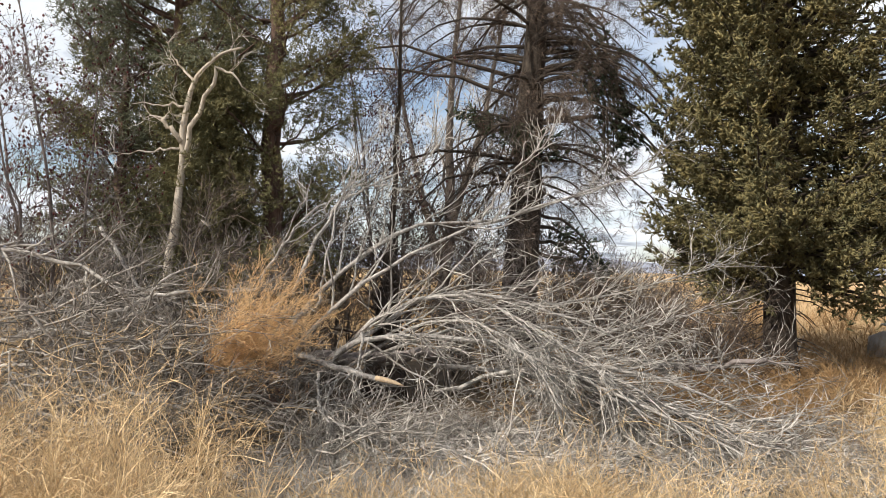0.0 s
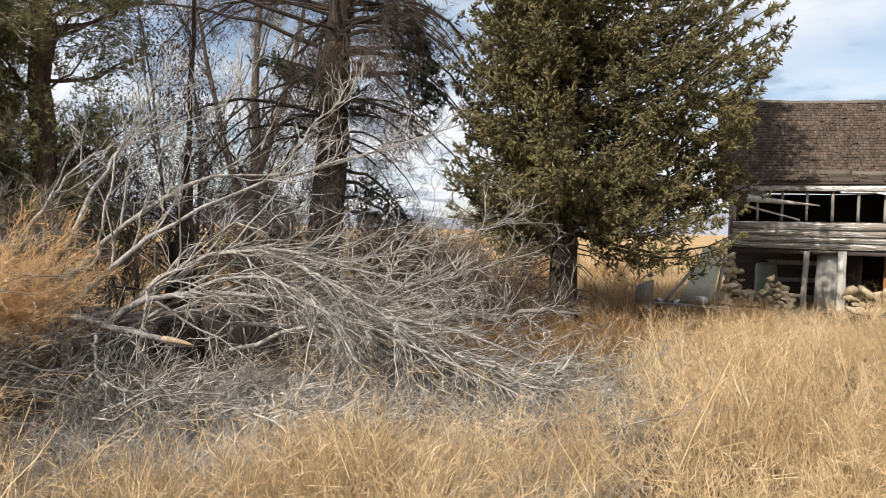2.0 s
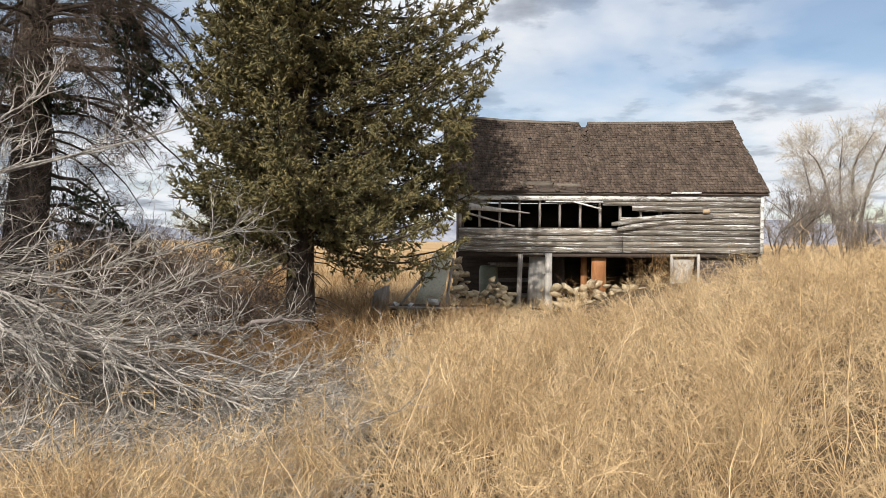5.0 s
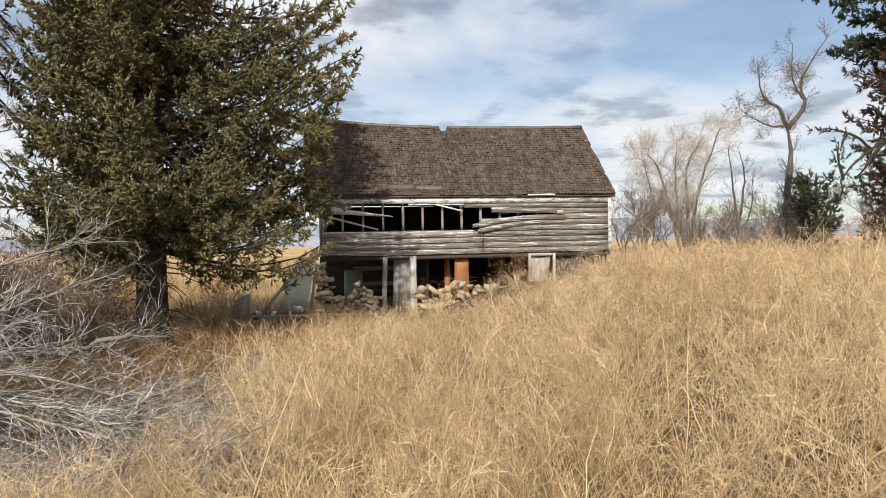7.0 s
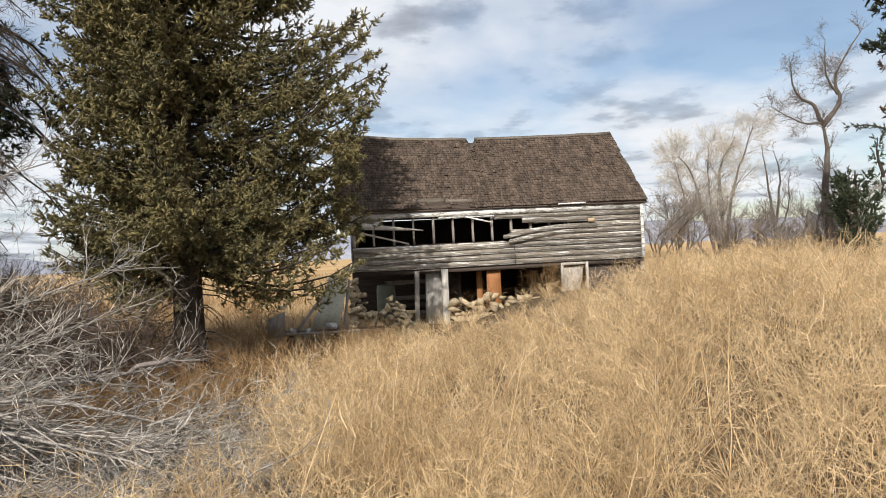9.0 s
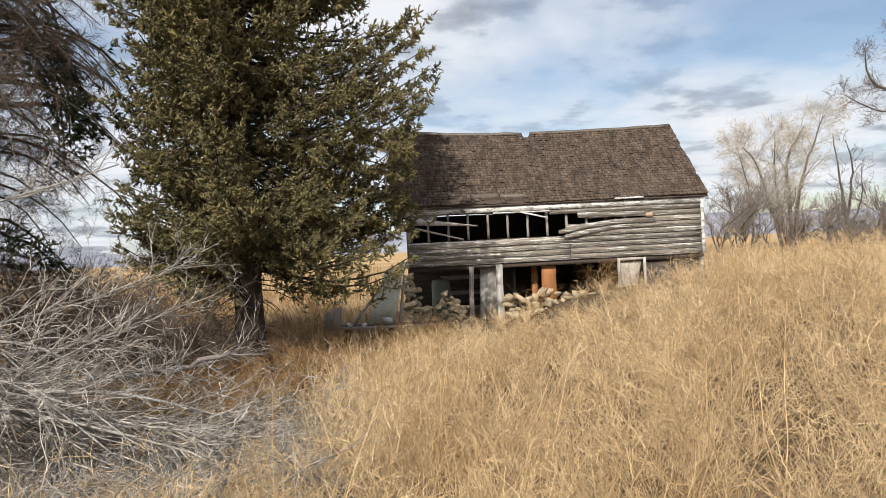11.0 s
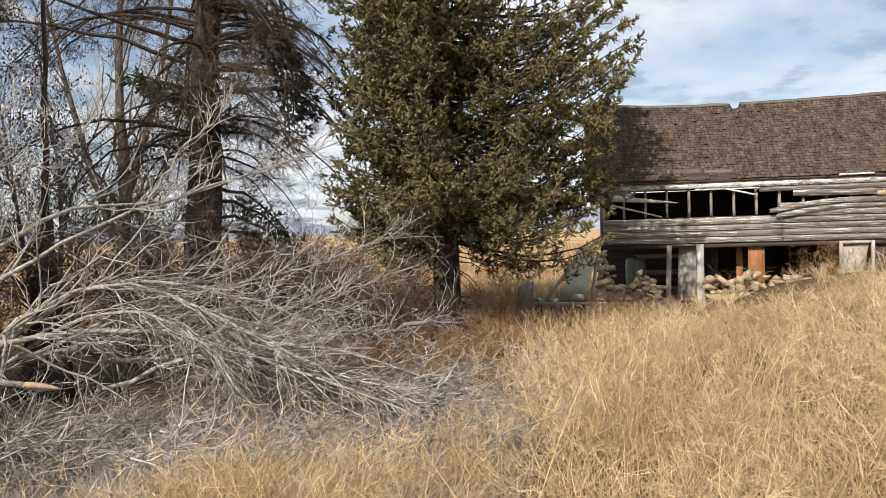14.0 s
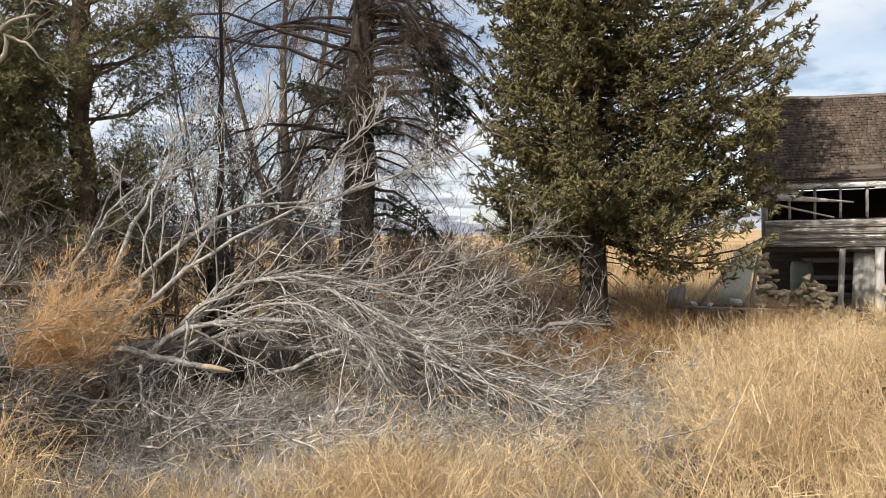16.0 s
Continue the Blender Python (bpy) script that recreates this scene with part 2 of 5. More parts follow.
# ---- geometry helpers ----
class Geo:
    """Gathers tubes and spikes as arrays, and makes one mesh of them."""

    def __init__(self):
        self.v, self.q, self.t, self.n = [], [], [], 0

    def tubes(self, P, R, sides=3, rng=np.random.default_rng(1), caps=False):
        P, R = np.asarray(P, float), np.asarray(R, float)
        if P.ndim == 2:
            P, R = P[None], R[None]
        if caps:
            P = np.concatenate([P[:, :1], P, P[:, -1:]], 1)
            R = np.concatenate([R[:, :1] * 0.02, R, R[:, -1:] * 0.02], 1)
        N, k, _ = P.shape
        if N == 0:
            return self
        T = np.gradient(P, axis=1)
        T /= np.linalg.norm(T, axis=2, keepdims=True) + 1e-9
        ref = rng.normal(size=(N, 1, 3))
        U = np.cross(T, ref)
        U /= np.linalg.norm(U, axis=2, keepdims=True) + 1e-9
        W = np.cross(T, U)
        ang = np.arange(sides) * 2 * np.pi / sides
        ring = P[:, :, None] + R[:, :, None, None] * (np.cos(ang)[:, None] * U[:, :, None] + np.sin(ang)[:, None] * W[:, :, None])
        idx = self.n + np.arange(N * k * sides).reshape(N, k, sides)
        a, b = idx[:, :-1], idx[:, 1:]
        self.q.append(np.stack([a, np.roll(a, -1, 2), np.roll(b, -1, 2), b], -1).reshape(-1, 4))
        self.v.append(ring.reshape(-1, 3))
        self.n += N * k * sides
        return self

    def spikes(self, A, B, r, rng=np.random.default_rng(2)):
        A, B = np.asarray(A, float), np.asarray(B, float)
        N = len(A)
        if N == 0:
            return self
        T = B - A
        U = np.cross(T, rng.normal(size=(N, 3)))
        U /= np.linalg.norm(U, axis=1, keepdims=True) + 1e-9
        W = np.cross(T, U)
        W /= np.linalg.norm(W, axis=1, keepdims=True) + 1e-9
        r = np.broadcast_to(np.asarray(r, float), (N,))[:, None]
        c = [A + r * (np.cos(x) * U + np.sin(x) * W) for x in (0, 2.094, 4.189)]
        idx = self.n + np.arange(N * 4).reshape(N, 4)
        self.v.append(np.stack([*c, B], 1).reshape(-1, 3))
        for i, j in ((0, 1), (1, 2), (2, 0)):
            self.t.append(np.stack([idx[:, i], idx[:, j], idx[:, 3]], 1))
        self.n += 4 * N
        return self

    def blades(self, A, B, r, rng=np.random.default_rng(6)):
        """Hair-fine needles and sprigs, one sliver each."""
        A, B = np.asarray(A, float), np.asarray(B, float)
        N = len(A)
        if N == 0:
            return self
        U = np.cross(B - A, rng.normal(size=(N, 3)))
        U /= np.linalg.norm(U, axis=1, keepdims=True) + 1e-9
        r = np.broadcast_to(np.asarray(r, float), (N,))[:, None]
        self.t.append(self.n + np.arange(N * 3).reshape(N, 3))
        self.v.append(np.stack([A - r * U, A + r * U, B], 1).reshape(-1, 3))
        self.n += 3 * N
        return self

    def ribbons(self, P, R, rng=np.random.default_rng(7)):
        """Fine curved twigs, too thin to show roundness: a narrow strip each."""
        P, R = np.asarray(P, float), np.asarray(R, float)
        N, k, _ = P.shape
        U = np.cross(P[:, -1] - P[:, 0], rng.normal(size=(N, 3)))
        U = (U / (np.linalg.norm(U, axis=1, keepdims=True) + 1e-9))[:, None] * R[:, :, None]
        idx = self.n + np.arange(N * k * 2).reshape(N, k, 2)
        a, b = idx[:, :-1], idx[:, 1:]
        self.q.append(np.stack([a[..., 0], a[..., 1], b[..., 1], b[..., 0]], -1).reshape(-1, 4))
        self.v.append(np.stack([P - U, P + U], 2).reshape(-1, 3))
        self.n += N * k * 2
        return self

    def solid(self, V, Q=(), T=()):
        """Many alike solids: V is N x k x 3, Q and T index one of them."""
        V = np.asarray(V, float)
        if V.ndim == 2:
            V = V[None]
        N, k, _ = V.shape
        off = self.n + (np.arange(N) * k)[:, None, None]
        if len(Q):
            self.q.append((off + np.asarray(Q)[None]).reshape(-1, 4))
        if len(T):
            self.t.append((off + np.asarray(T)[None]).reshape(-1, 3))
        self.v.append(V.reshape(-1, 3))
        self.n += N * k
        return self

    def mesh(self, name, base=(0, 0, 0), smooth=False):
        v = np.concatenate(self.v) - np.asarray(base)
        q = np.concatenate(self.q) if self.q else np.zeros((0, 4), int)
        t = np.concatenate(self.t) if self.t else np.zeros((0, 3), int)
        me = bpy.data.meshes.new(name)
        me.vertices.add(len(v))
        me.vertices.foreach_set("co", v.astype(np.float32).ravel())
        me.loops.add(4 * len(q) + 3 * len(t))
        me.loops.foreach_set("vertex_index", np.concatenate([q.ravel(), t.ravel()]).astype(np.int32))
        me.polygons.add(len(q) + len(t))
        me.polygons.foreach_set("loop_start", np.concatenate([np.arange(len(q)) * 4, 4 * len(q) + np.arange(len(t)) * 3]).astype(np.int32))
        if smooth:
            me.polygons.foreach_set("use_smooth", np.ones(len(q) + len(t), bool))
        me.update(calc_edges=True)
        return me


BOX_Q = ((0, 3, 2, 1), (4, 5, 6, 7), (0, 1, 5, 4), (1, 2, 6, 5), (2, 3, 7, 6), (3, 0, 4, 7))


def thing(name, at, label, category, group="", kind=""):
    ob = new(name)
    ob.empty_display_size = 0.2
    ob.location = at
    return tagged(ob, label, category, group, kind)


def base_of(ob):
    p = Vector((0, 0, 0))
    while ob:
        p = p + ob.location
        ob = ob.parent
    return p


def part(name, geo, mat, parent, label="", kind="", smooth=False):
    ob = new(name, geo.mesh(name, base_of(parent), smooth) if isinstance(geo, Geo) else geo)
    ob.data.materials.clear()
    ob.data.materials.append(mat)
    ob.parent = parent
    return tagged(ob, label, kind=kind)


def alone(name, geo, mat, at, label, category, group="", kind="", smooth=False):
    ob = new(name, geo.mesh(name, at, smooth))
    ob.data.materials.append(mat)
    ob.location = at
    return tagged(ob, label, category, group, kind)


def curve(points, k=12, wobble=0.0, rng=None):
    """A smooth line of k points through a few."""
    p = np.asarray(points, float)
    if len(p) == 2:
        p = np.stack([p[0], p[0] * 2 / 3 + p[1] / 3, p[0] / 3 + p[1] * 2 / 3, p[1]])
    e = np.concatenate([[2 * p[0] - p[1]], p, [2 * p[-1] - p[-2]]])
    out = []
    for s in np.linspace(0, len(p) - 1, k):
        i = min(int(s), len(p) - 2)
        u = s - i
        a, b, c, d = e[i : i + 4]
        out.append(0.5 * (2 * b + (c - a) * u + (2 * a - 5 * b + 4 * c - d) * u**2 + (3 * b - a - 3 * c + d) * u**3))
    out = np.array(out)
    if wobble:
        out[1:-1] += rng.normal(size=(k - 2, 3)) * wobble
    return out


def sprout(P, R, m, length, rng, angle=50, up=0.0, bend=0.15, k=4, start=0.15, ratio=0.55, fall=0.5, tip=0.25, thin=0.0012, end=1.0):
    """m side shoots on each line of P (N x k x 3): their lines and radii."""
    P, R = np.asarray(P, float), np.asarray(R, float)
    N, kp, _ = P.shape
    i = np.repeat(np.arange(N), m)
    s = rng.uniform(start, end, N * m)
    f = s * (kp - 1)
    j = np.minimum(f.astype(int), kp - 2)
    u = (f - j)[:, None]
    A, B = P[i, j], P[i, j + 1]
    at = A + u * (B - A)
    tan = (B - A) / (np.linalg.norm(B - A, axis=1, keepdims=True) + 1e-9)
    rad = R[i, j] * (1 - u[:, 0]) + R[i, j + 1] * u[:, 0]
    side = np.cross(tan, rng.normal(size=(N * m, 3)))
    side /= np.linalg.norm(side, axis=1, keepdims=True) + 1e-9
    an = np.radians(angle * rng.uniform(0.6, 1.3, N * m))[:, None]
    d = np.cos(an) * tan + np.sin(an) * side
    d[:, 2] += up
    d /= np.linalg.norm(d, axis=1, keepdims=True)
    ln = (length * rng.uniform(0.45, 1.25, N * m) * (1 - fall * s))[:, None] / (k - 1)
    pts = [at]
    for _ in range(k - 1):
        pts.append(pts[-1] + d * ln)
        d = d + rng.normal(size=d.shape) * bend
        d[:, 2] += up * 0.35
        d /= np.linalg.norm(d, axis=1, keepdims=True)
    r0 = np.maximum(rad * ratio, thin)
    return np.stack(pts, 1), r0[:, None] * np.linspace(1, tip, k)[None]


def smooth_step(x, a, b):
    x = np.clip((np.asarray(x, float) - a) / (b - a), 0, 1)
    return x * x * (3 - 2 * x)


def ground_z(x, y):
    """The lie of the land: a bank that rises to the east of the house."""
    x, y = np.asarray(x, float), np.asarray(y, float)
    bank = 0.72 * smooth_step(x, 1.0, 4.6) * smooth_step(y, 1.0, 6.5)
    rough = 0.03 * np.sin(1.7 * x + 0.6 * y) * np.sin(1.3 * y - 0.4 * x) + 0.02 * np.sin(3.9 * x) * np.sin(4.3 * y)
    near = 1 - smooth_step(np.hypot(x, y), 40, 90)
    return (bank + rough) * near + 0.1 * smooth_step(y, 7, 11) * near


# ---- ground and distance ----
def build_ground():
    rings = np.concatenate([[0.0], np.arange(0.3, 24, 0.3), np.geomspace(24.5, 2600, 46)])
    n = 150
    an = np.arange(n) * 2 * np.pi / n
    x, y = rings[:, None] * np.sin(an), rings[:, None] * np.cos(an)
    v = np.stack([x, y, ground_z(x, y)], -1)
    idx = np.arange(len(rings) * n).reshape(len(rings), n)
    a, b = idx[:-1], idx[1:]
    q = np.stack([a, b, np.roll(b, -1, 1), np.roll(a, -1, 1)], -1).reshape(-1, 4)
    alone("ground", Geo().solid(v.reshape(-1, 3), q), M["ground"], (0, 0, 0), "dry tan earth and stubble reaching to the horizon", "ground", kind="structure", smooth=True)


def far_field(t, co, c):
    """Bare earth by the yard, coloured dark for shaded gaps under plants; golden stubble further out."""
    d = node(t, "ShaderNodeVectorMath", {0: co}, operation="LENGTH").outputs["Value"]
    k = node(t, "ShaderNodeMapRange", {0: d, 1: 14.0, 2: 26.0}).outputs[0]
    n = node(t, "ShaderNodeTexNoise", {"Vector": co, "Scale": 0.05, "Detail": 4.0}).outputs[0]
    gold = ramp(t, n, ((0.35, (0.4, 0.24, 0.1)), (0.65, (0.56, 0.39, 0.2))))
    return mix(t, k, c, gold)


# near tones are lowered to deepen the shade between weeds and branches
M["ground"] = material("dry_ground", (0.07, 0.05, 0.03), (0.15, 0.1, 0.055), 0.95, 0.6, 9.0, 0.5, spread=0.0, extra=far_field)
build_ground()


def build_mountains():
    rng = np.random.default_rng(5)
    an = np.radians(np.linspace(-100, 100, 220))
    h = sum(a * np.sin(f * an * 6 + p) for a, f, p in ((16, 0.8, 0.3), (10, 2.1, 1.0), (6, 4.7, 2.0), (3, 9.9, 0.5), (1.5, 21, 1.5))) + 62
    rows = []
    for d, k in ((2300, 0.0), (2420, 0.55), (2500, 1.0), (2700, 0.0)):
        rows.append(np.stack([d * np.sin(an), d * np.cos(an), h * k - 4 + rng.normal(size=len(an)) * 2 * (0 < k < 1)], -1))
    v = np.stack(rows)
    idx = np.arange(v.shape[0] * v.shape[1]).reshape(v.shape[:2])
    a, b = idx[:-1], idx[1:]
    q = np.stack([a[:, :-1], a[:, 1:], b[:, 1:], b[:, :-1]], -1).reshape(-1, 4)
    alone("backdrop_mountains", Geo().solid(v.reshape(-1, 3), q), M["mountain"], (0, 2400, 0), "mountain range along the far horizon, tinted blue-grey for distance haze", "mountains", kind="structure")


build_mountains()


# ---- the house ----
# paler twin of the grey wood, with sunlight put into its colour
M["post"] = material("pale_sunlit_wood", (0.36, 0.33, 0.29), (0.62, 0.59, 0.54), 0.85, 3.0, 30.0, 0.6, (9, 9, 0.7), 0.05, "object")
WALL_Y, X0, X1 = 13.75, 0.31, 6.45
SILL_Z, TOP_Z = 1.44, 2.6


def board_geo(x0, x1, y, z0, z1, thick=0.02, slope=0.016, cuts=9, rag=(0.0, 0.0), sag=0.0, rng=np.random.default_rng(3)):
    """A lap board along x: its foot stands out, its ends may be split, and it may bow."""
    xs = np.linspace(x0, x1, cuts)
    sec = []
    for n, x in enumerate(xs):
        w = rng.normal() * 0.0012
        b = sag * math.sin(math.pi * n / (cuts - 1)) + rng.normal() * 0.002
        e0 = rng.uniform(-1, 1) * (rag[0] if n == 0 else rag[1] if n == cuts - 1 else 0.0)
        sec.append([(x + e0, y - slope - thick + w, z0 + b), (x - e0, y - slope, z0 + b + 0.004), (x - e0 * 0.5, y, z1 + b), (x + e0 * 0.7, y - thick * 0.35 + w, z1 + b)])
    v = np.array(sec).reshape(-1, 3)
    q = []
    for n in range(cuts - 1):
        a = 4 * n
        q += [(a + i, a + (i + 1) % 4, a + 4 + (i + 1) % 4, a + 4 + i) for i in range(4)]
    q += [(0, 3, 2, 1), (4 * cuts - 4, 4 * cuts - 3, 4 * cuts - 2, 4 * cuts - 1)]
    return Geo().solid(v, q)


def beam_geo(a, b, w, h, rng=np.random.default_rng(4), twist=0.0, taper=1.0, cuts=5):
    """A sawn timber from a to b, w wide and h deep, a little uneven."""
    a, b = np.asarray(a, float), np.asarray(b, float)
    t = (b - a) / np.linalg.norm(b - a)
    u = np.cross(t, (0, 1, 0) if abs(t[1]) < 0.9 else (1, 0, 0))
    u /= np.linalg.norm(u)
    s = np.cross(t, u)
    v = []
    for n, k in enumerate(np.linspace(0, 1, cuts)):
        c, f, an = a + (b - a) * k, 1 + (taper - 1) * k, twist * k
        uu, ss = math.cos(an) * u + math.sin(an) * s, math.cos(an) * s - math.sin(an) * u
        for i, j in ((-1, -1), (1, -1), (1, 1), (-1, 1)):
            v.append(c + f * (uu * i * w / 2 + ss * j * h / 2) + rng.normal(size=3) * 0.0025)
    q = []
    for n in range(cuts - 1):
        p = 4 * n
        q += [(p + i, p + (i + 1) % 4, p + 4 + (i + 1) % 4, p + 4 + i) for i in range(4)]
    q += [(0, 3, 2, 1), tuple(4 * cuts - 4 + i for i in range(4))]
    return Geo().solid(np.array(v), q)


def box_geo(x0, x1, y0, y1, z0, z1):
    return Geo().solid(np.array([(x0, y0, z0), (x1, y0, z0), (x1, y1, z0), (x0, y1, z0), (x0, y0, z1), (x1, y0, z1), (x1, y1, z1), (x0, y1, z1)]), BOX_Q)


house = thing("house", (3.4, 15.5, 0.1), "abandoned two-storey farmhouse with grey peeling siding and a sagging shingle roof", "house")


def build_house():
    rng = np.random.default_rng(11)
    # backing behind the gaps carries the dimness of the rooms in its colour
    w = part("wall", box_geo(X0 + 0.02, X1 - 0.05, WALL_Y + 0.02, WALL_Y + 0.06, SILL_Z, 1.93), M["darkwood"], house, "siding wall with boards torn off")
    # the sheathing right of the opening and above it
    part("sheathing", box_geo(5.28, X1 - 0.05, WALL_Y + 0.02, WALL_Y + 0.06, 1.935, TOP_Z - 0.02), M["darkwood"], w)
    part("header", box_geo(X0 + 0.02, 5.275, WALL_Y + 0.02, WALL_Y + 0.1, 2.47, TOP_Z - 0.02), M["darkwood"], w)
    for n in range(13):
        x = 3.57 + 0.4064 * (n - 8)
        if X0 + 0.05 < x < 5.26:
            part("stud", beam_geo((x, WALL_Y + 0.07, 1.935), (x + rng.normal() * 0.006, WALL_Y + 0.07, 2.468), 0.042, 0.09, rng), M["greywood"], w)
    # lap boards: four courses under the opening, nine at the east end
    e = 0.1165
    for n in range(4):
        z = SILL_Z + n * e
        part("board", board_geo(X0, 3.6, WALL_Y, z, z + e + 0.012, sag=-0.008, rng=rng), M["siding"], w)
        part("board", board_geo(3.61, X1 - 0.09, WALL_Y, z, z + e + 0.012, rng=rng), M["siding"], w)
    for n in range(4, 9):
        z = SILL_Z + n * e
        start = {4: 3.62, 5: 3.55, 6: 5.27, 7: 4.02, 8: 3.2}[n]
        part("board", board_geo(start, X1 - 0.09, WALL_Y, z, z + e + 0.012, cuts=11, rag=(0.05, 0), rng=rng), M["siding"], w)
    part("board", board_geo(X0 + 0.05, 0.86, WALL_Y, 2.37, 2.49, cuts=5, rag=(0, 0.06), rng=rng), M["siding"], w)
    part("frieze", box_geo(X0, X1 - 0.02, WALL_Y - 0.035, WALL_Y + 0.015, 2.475, 2.585), M["painted"], w, "white frieze board with peeling paint")
    part("corner_board", beam_geo((X1 - 0.05, WALL_Y - 0.005, 1.43), (X1 - 0.05, WALL_Y - 0.005, 2.58), 0.06, 0.075, rng), M["painted"], w, "white peeling corner board")
    part("corner_post", beam_geo((X0 + 0.02, WALL_Y + 0.01, 1.93), (X0 + 0.02, WALL_Y + 0.01, 2.5), 0.075, 0.09, rng), M["greywood"], w)
    part("sill_end", beam_geo((0.1, WALL_Y + 0.0, 1.5), (0.305, WALL_Y + 0.0, 1.5), 0.12, 0.14, rng), M["white"], w, "white painted end of the sill beam")
    # torn and hanging planks
    # the first plank takes the paler wood to look sunlit
    part("torn_plank", beam_geo((0.36, WALL_Y - 0.03, 2.36), (1.72, WALL_Y - 0.12, 2.21), 0.15, 0.02, rng, 0.3, 0.12, 9), M["post"], w, "splintered plank hanging across the gap")
    part("torn_plank", beam_geo((0.36, WALL_Y - 0.05, 2.24), (1.42, WALL_Y - 0.1, 1.95), 0.045, 0.02, rng, 0.1, 0.7, 7), M["greywood"], w)
    part("torn_plank", beam_geo((2.05, WALL_Y - 0.02, 2.452), (3.2, WALL_Y - 0.05, 2.445), 0.03, 0.02, rng), M["painted"], w)
    part("torn_plank", beam_geo((2.6, WALL_Y - 0.06, 2.45), (3.16, WALL_Y - 0.06, 2.31), 0.03, 0.018, rng), M["painted"], w)
    warp = curve([(3.36, WALL_Y - 0.1, 2.0), (3.95, WALL_Y - 0.06, 2.1), (4.6, WALL_Y - 0.03, 2.165), (5.4, WALL_Y - 0.025, 2.17)], 9)
    g = Geo()
    for dz, x in ((0.0, 0.0), (-0.1, 0.12)):
        line = warp + (x, 0.02 if x else 0, dz)
        V, Q = [], []
        for n, c in enumerate(line):
            for dy, dh in ((-0.015, -0.05), (0.01, -0.05), (0.01, 0.05), (-0.01, 0.05)):
                V.append(c + (0, dy, dh * (0.75 if n == 0 else 1)))
            if n:
                p = 4 * n - 4
                Q += [(p + i, p + (i + 1) % 4, p + 4 + (i + 1) % 4, p + 4 + i) for i in range(4)]
        Q += [(0, 3, 2, 1), tuple(4 * len(line) - 4 + i for i in range(4))]
        g.solid(np.array(V), Q)
    part("warped_planks", g, M["siding"], w, "two grey planks bowed away from the wall")
    part("torn_plank", beam_geo((3.78, WALL_Y - 0.05, 2.325), (5.3, WALL_Y - 0.03, 2.31), 0.105, 0.02, rng, 0.0, 0.9, 9), M["siding"], w)
    part("broken_end", beam_geo((5.2, WALL_Y - 0.055, 2.27), (5.34, WALL_Y - 0.055, 2.275), 0.085, 0.012, rng), M["brokenwood"], w, "fresh yellow break in a plank")
    # other walls, floors
    part("wall", box_geo(X1 - 0.1, X1 - 0.02, WALL_Y + 0.065, 17.2, 0.05, 2.6), M["siding"], house)
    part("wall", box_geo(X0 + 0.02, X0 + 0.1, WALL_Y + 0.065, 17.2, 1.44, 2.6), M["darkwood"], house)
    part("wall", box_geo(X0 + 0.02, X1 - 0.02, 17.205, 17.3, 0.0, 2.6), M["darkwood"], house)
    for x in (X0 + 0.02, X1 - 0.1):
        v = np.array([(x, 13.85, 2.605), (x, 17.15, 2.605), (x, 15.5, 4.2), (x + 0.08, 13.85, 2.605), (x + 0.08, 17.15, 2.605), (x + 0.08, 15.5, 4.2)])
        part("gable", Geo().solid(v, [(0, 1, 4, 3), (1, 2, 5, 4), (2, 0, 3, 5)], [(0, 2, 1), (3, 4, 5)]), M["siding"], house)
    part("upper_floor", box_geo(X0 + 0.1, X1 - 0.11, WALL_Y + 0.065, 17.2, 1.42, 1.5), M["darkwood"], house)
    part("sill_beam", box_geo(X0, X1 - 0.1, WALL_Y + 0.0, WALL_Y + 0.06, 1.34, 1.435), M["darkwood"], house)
    part("floor", box_geo(X0 - 0.1, X1, WALL_Y + 0.1, 17.2, -0.05, 0.22), M["earth"], house, "earth floor of the cellar storey")
    # lower storey: posts, frames, the orange jamb
    part("post", beam_geo((1.52, WALL_Y + 0.02, 0.2), (1.56, WALL_Y + 0.02, 1.4), 0.09, 0.1, rng), M["greywood"], house, "rough grey door post")
    part("post", beam_geo((2.12, WALL_Y + 0.0, 0.05), (2.12, WALL_Y + 0.0, 1.41), 0.13, 0.1, rng), M["post"], house, "split grey door post lit by the sun")
    part("lintel", beam_geo((1.6, WALL_Y + 0.02, 1.395), (2.05, WALL_Y + 0.02, 1.395), 0.035, 0.08, rng), M["greywood"], house)
    v = np.array([(1.72, 13.95, 0.3), (2.06, 13.82, 0.3), (2.06, 13.82, 1.36), (1.76, 13.95, 1.36), (1.72, 13.98, 0.3), (2.06, 13.85, 0.3), (2.06, 13.85, 1.36), (1.76, 13.98, 1.36)])
    d = part("door", Geo().solid(v, [(0, 1, 2, 3), (7, 6, 5, 4), (0, 4, 5, 1), (1, 5, 6, 2), (2, 6, 7, 3), (3, 7, 4, 0)]), M["post"], house, "pale weathered door standing ajar")
    part("jamb", beam_geo((3.15, WALL_Y + 0.12, 0.5), (3.16, WALL_Y + 0.12, 1.33), 0.29, 0.06, rng), M["orangewood"], house, "orange-brown varnished door jamb")
    part("jamb", beam_geo((2.93, WALL_Y + 0.5, 0.5), (2.93, WALL_Y + 0.5, 1.33), 0.12, 0.05, rng), M["orangewood"], house)
    f = part("window_frame", beam_geo((4.6, WALL_Y + 0.01, 0.6), (4.6, WALL_Y + 0.01, 1.41), 0.05, 0.06, rng), M["post"], house, "pale weathered window frame without glass")
    part("window_frame", beam_geo((5.14, WALL_Y + 0.01, 0.6), (5.14, WALL_Y + 0.01, 1.41), 0.05, 0.06, rng), M["post"], house)
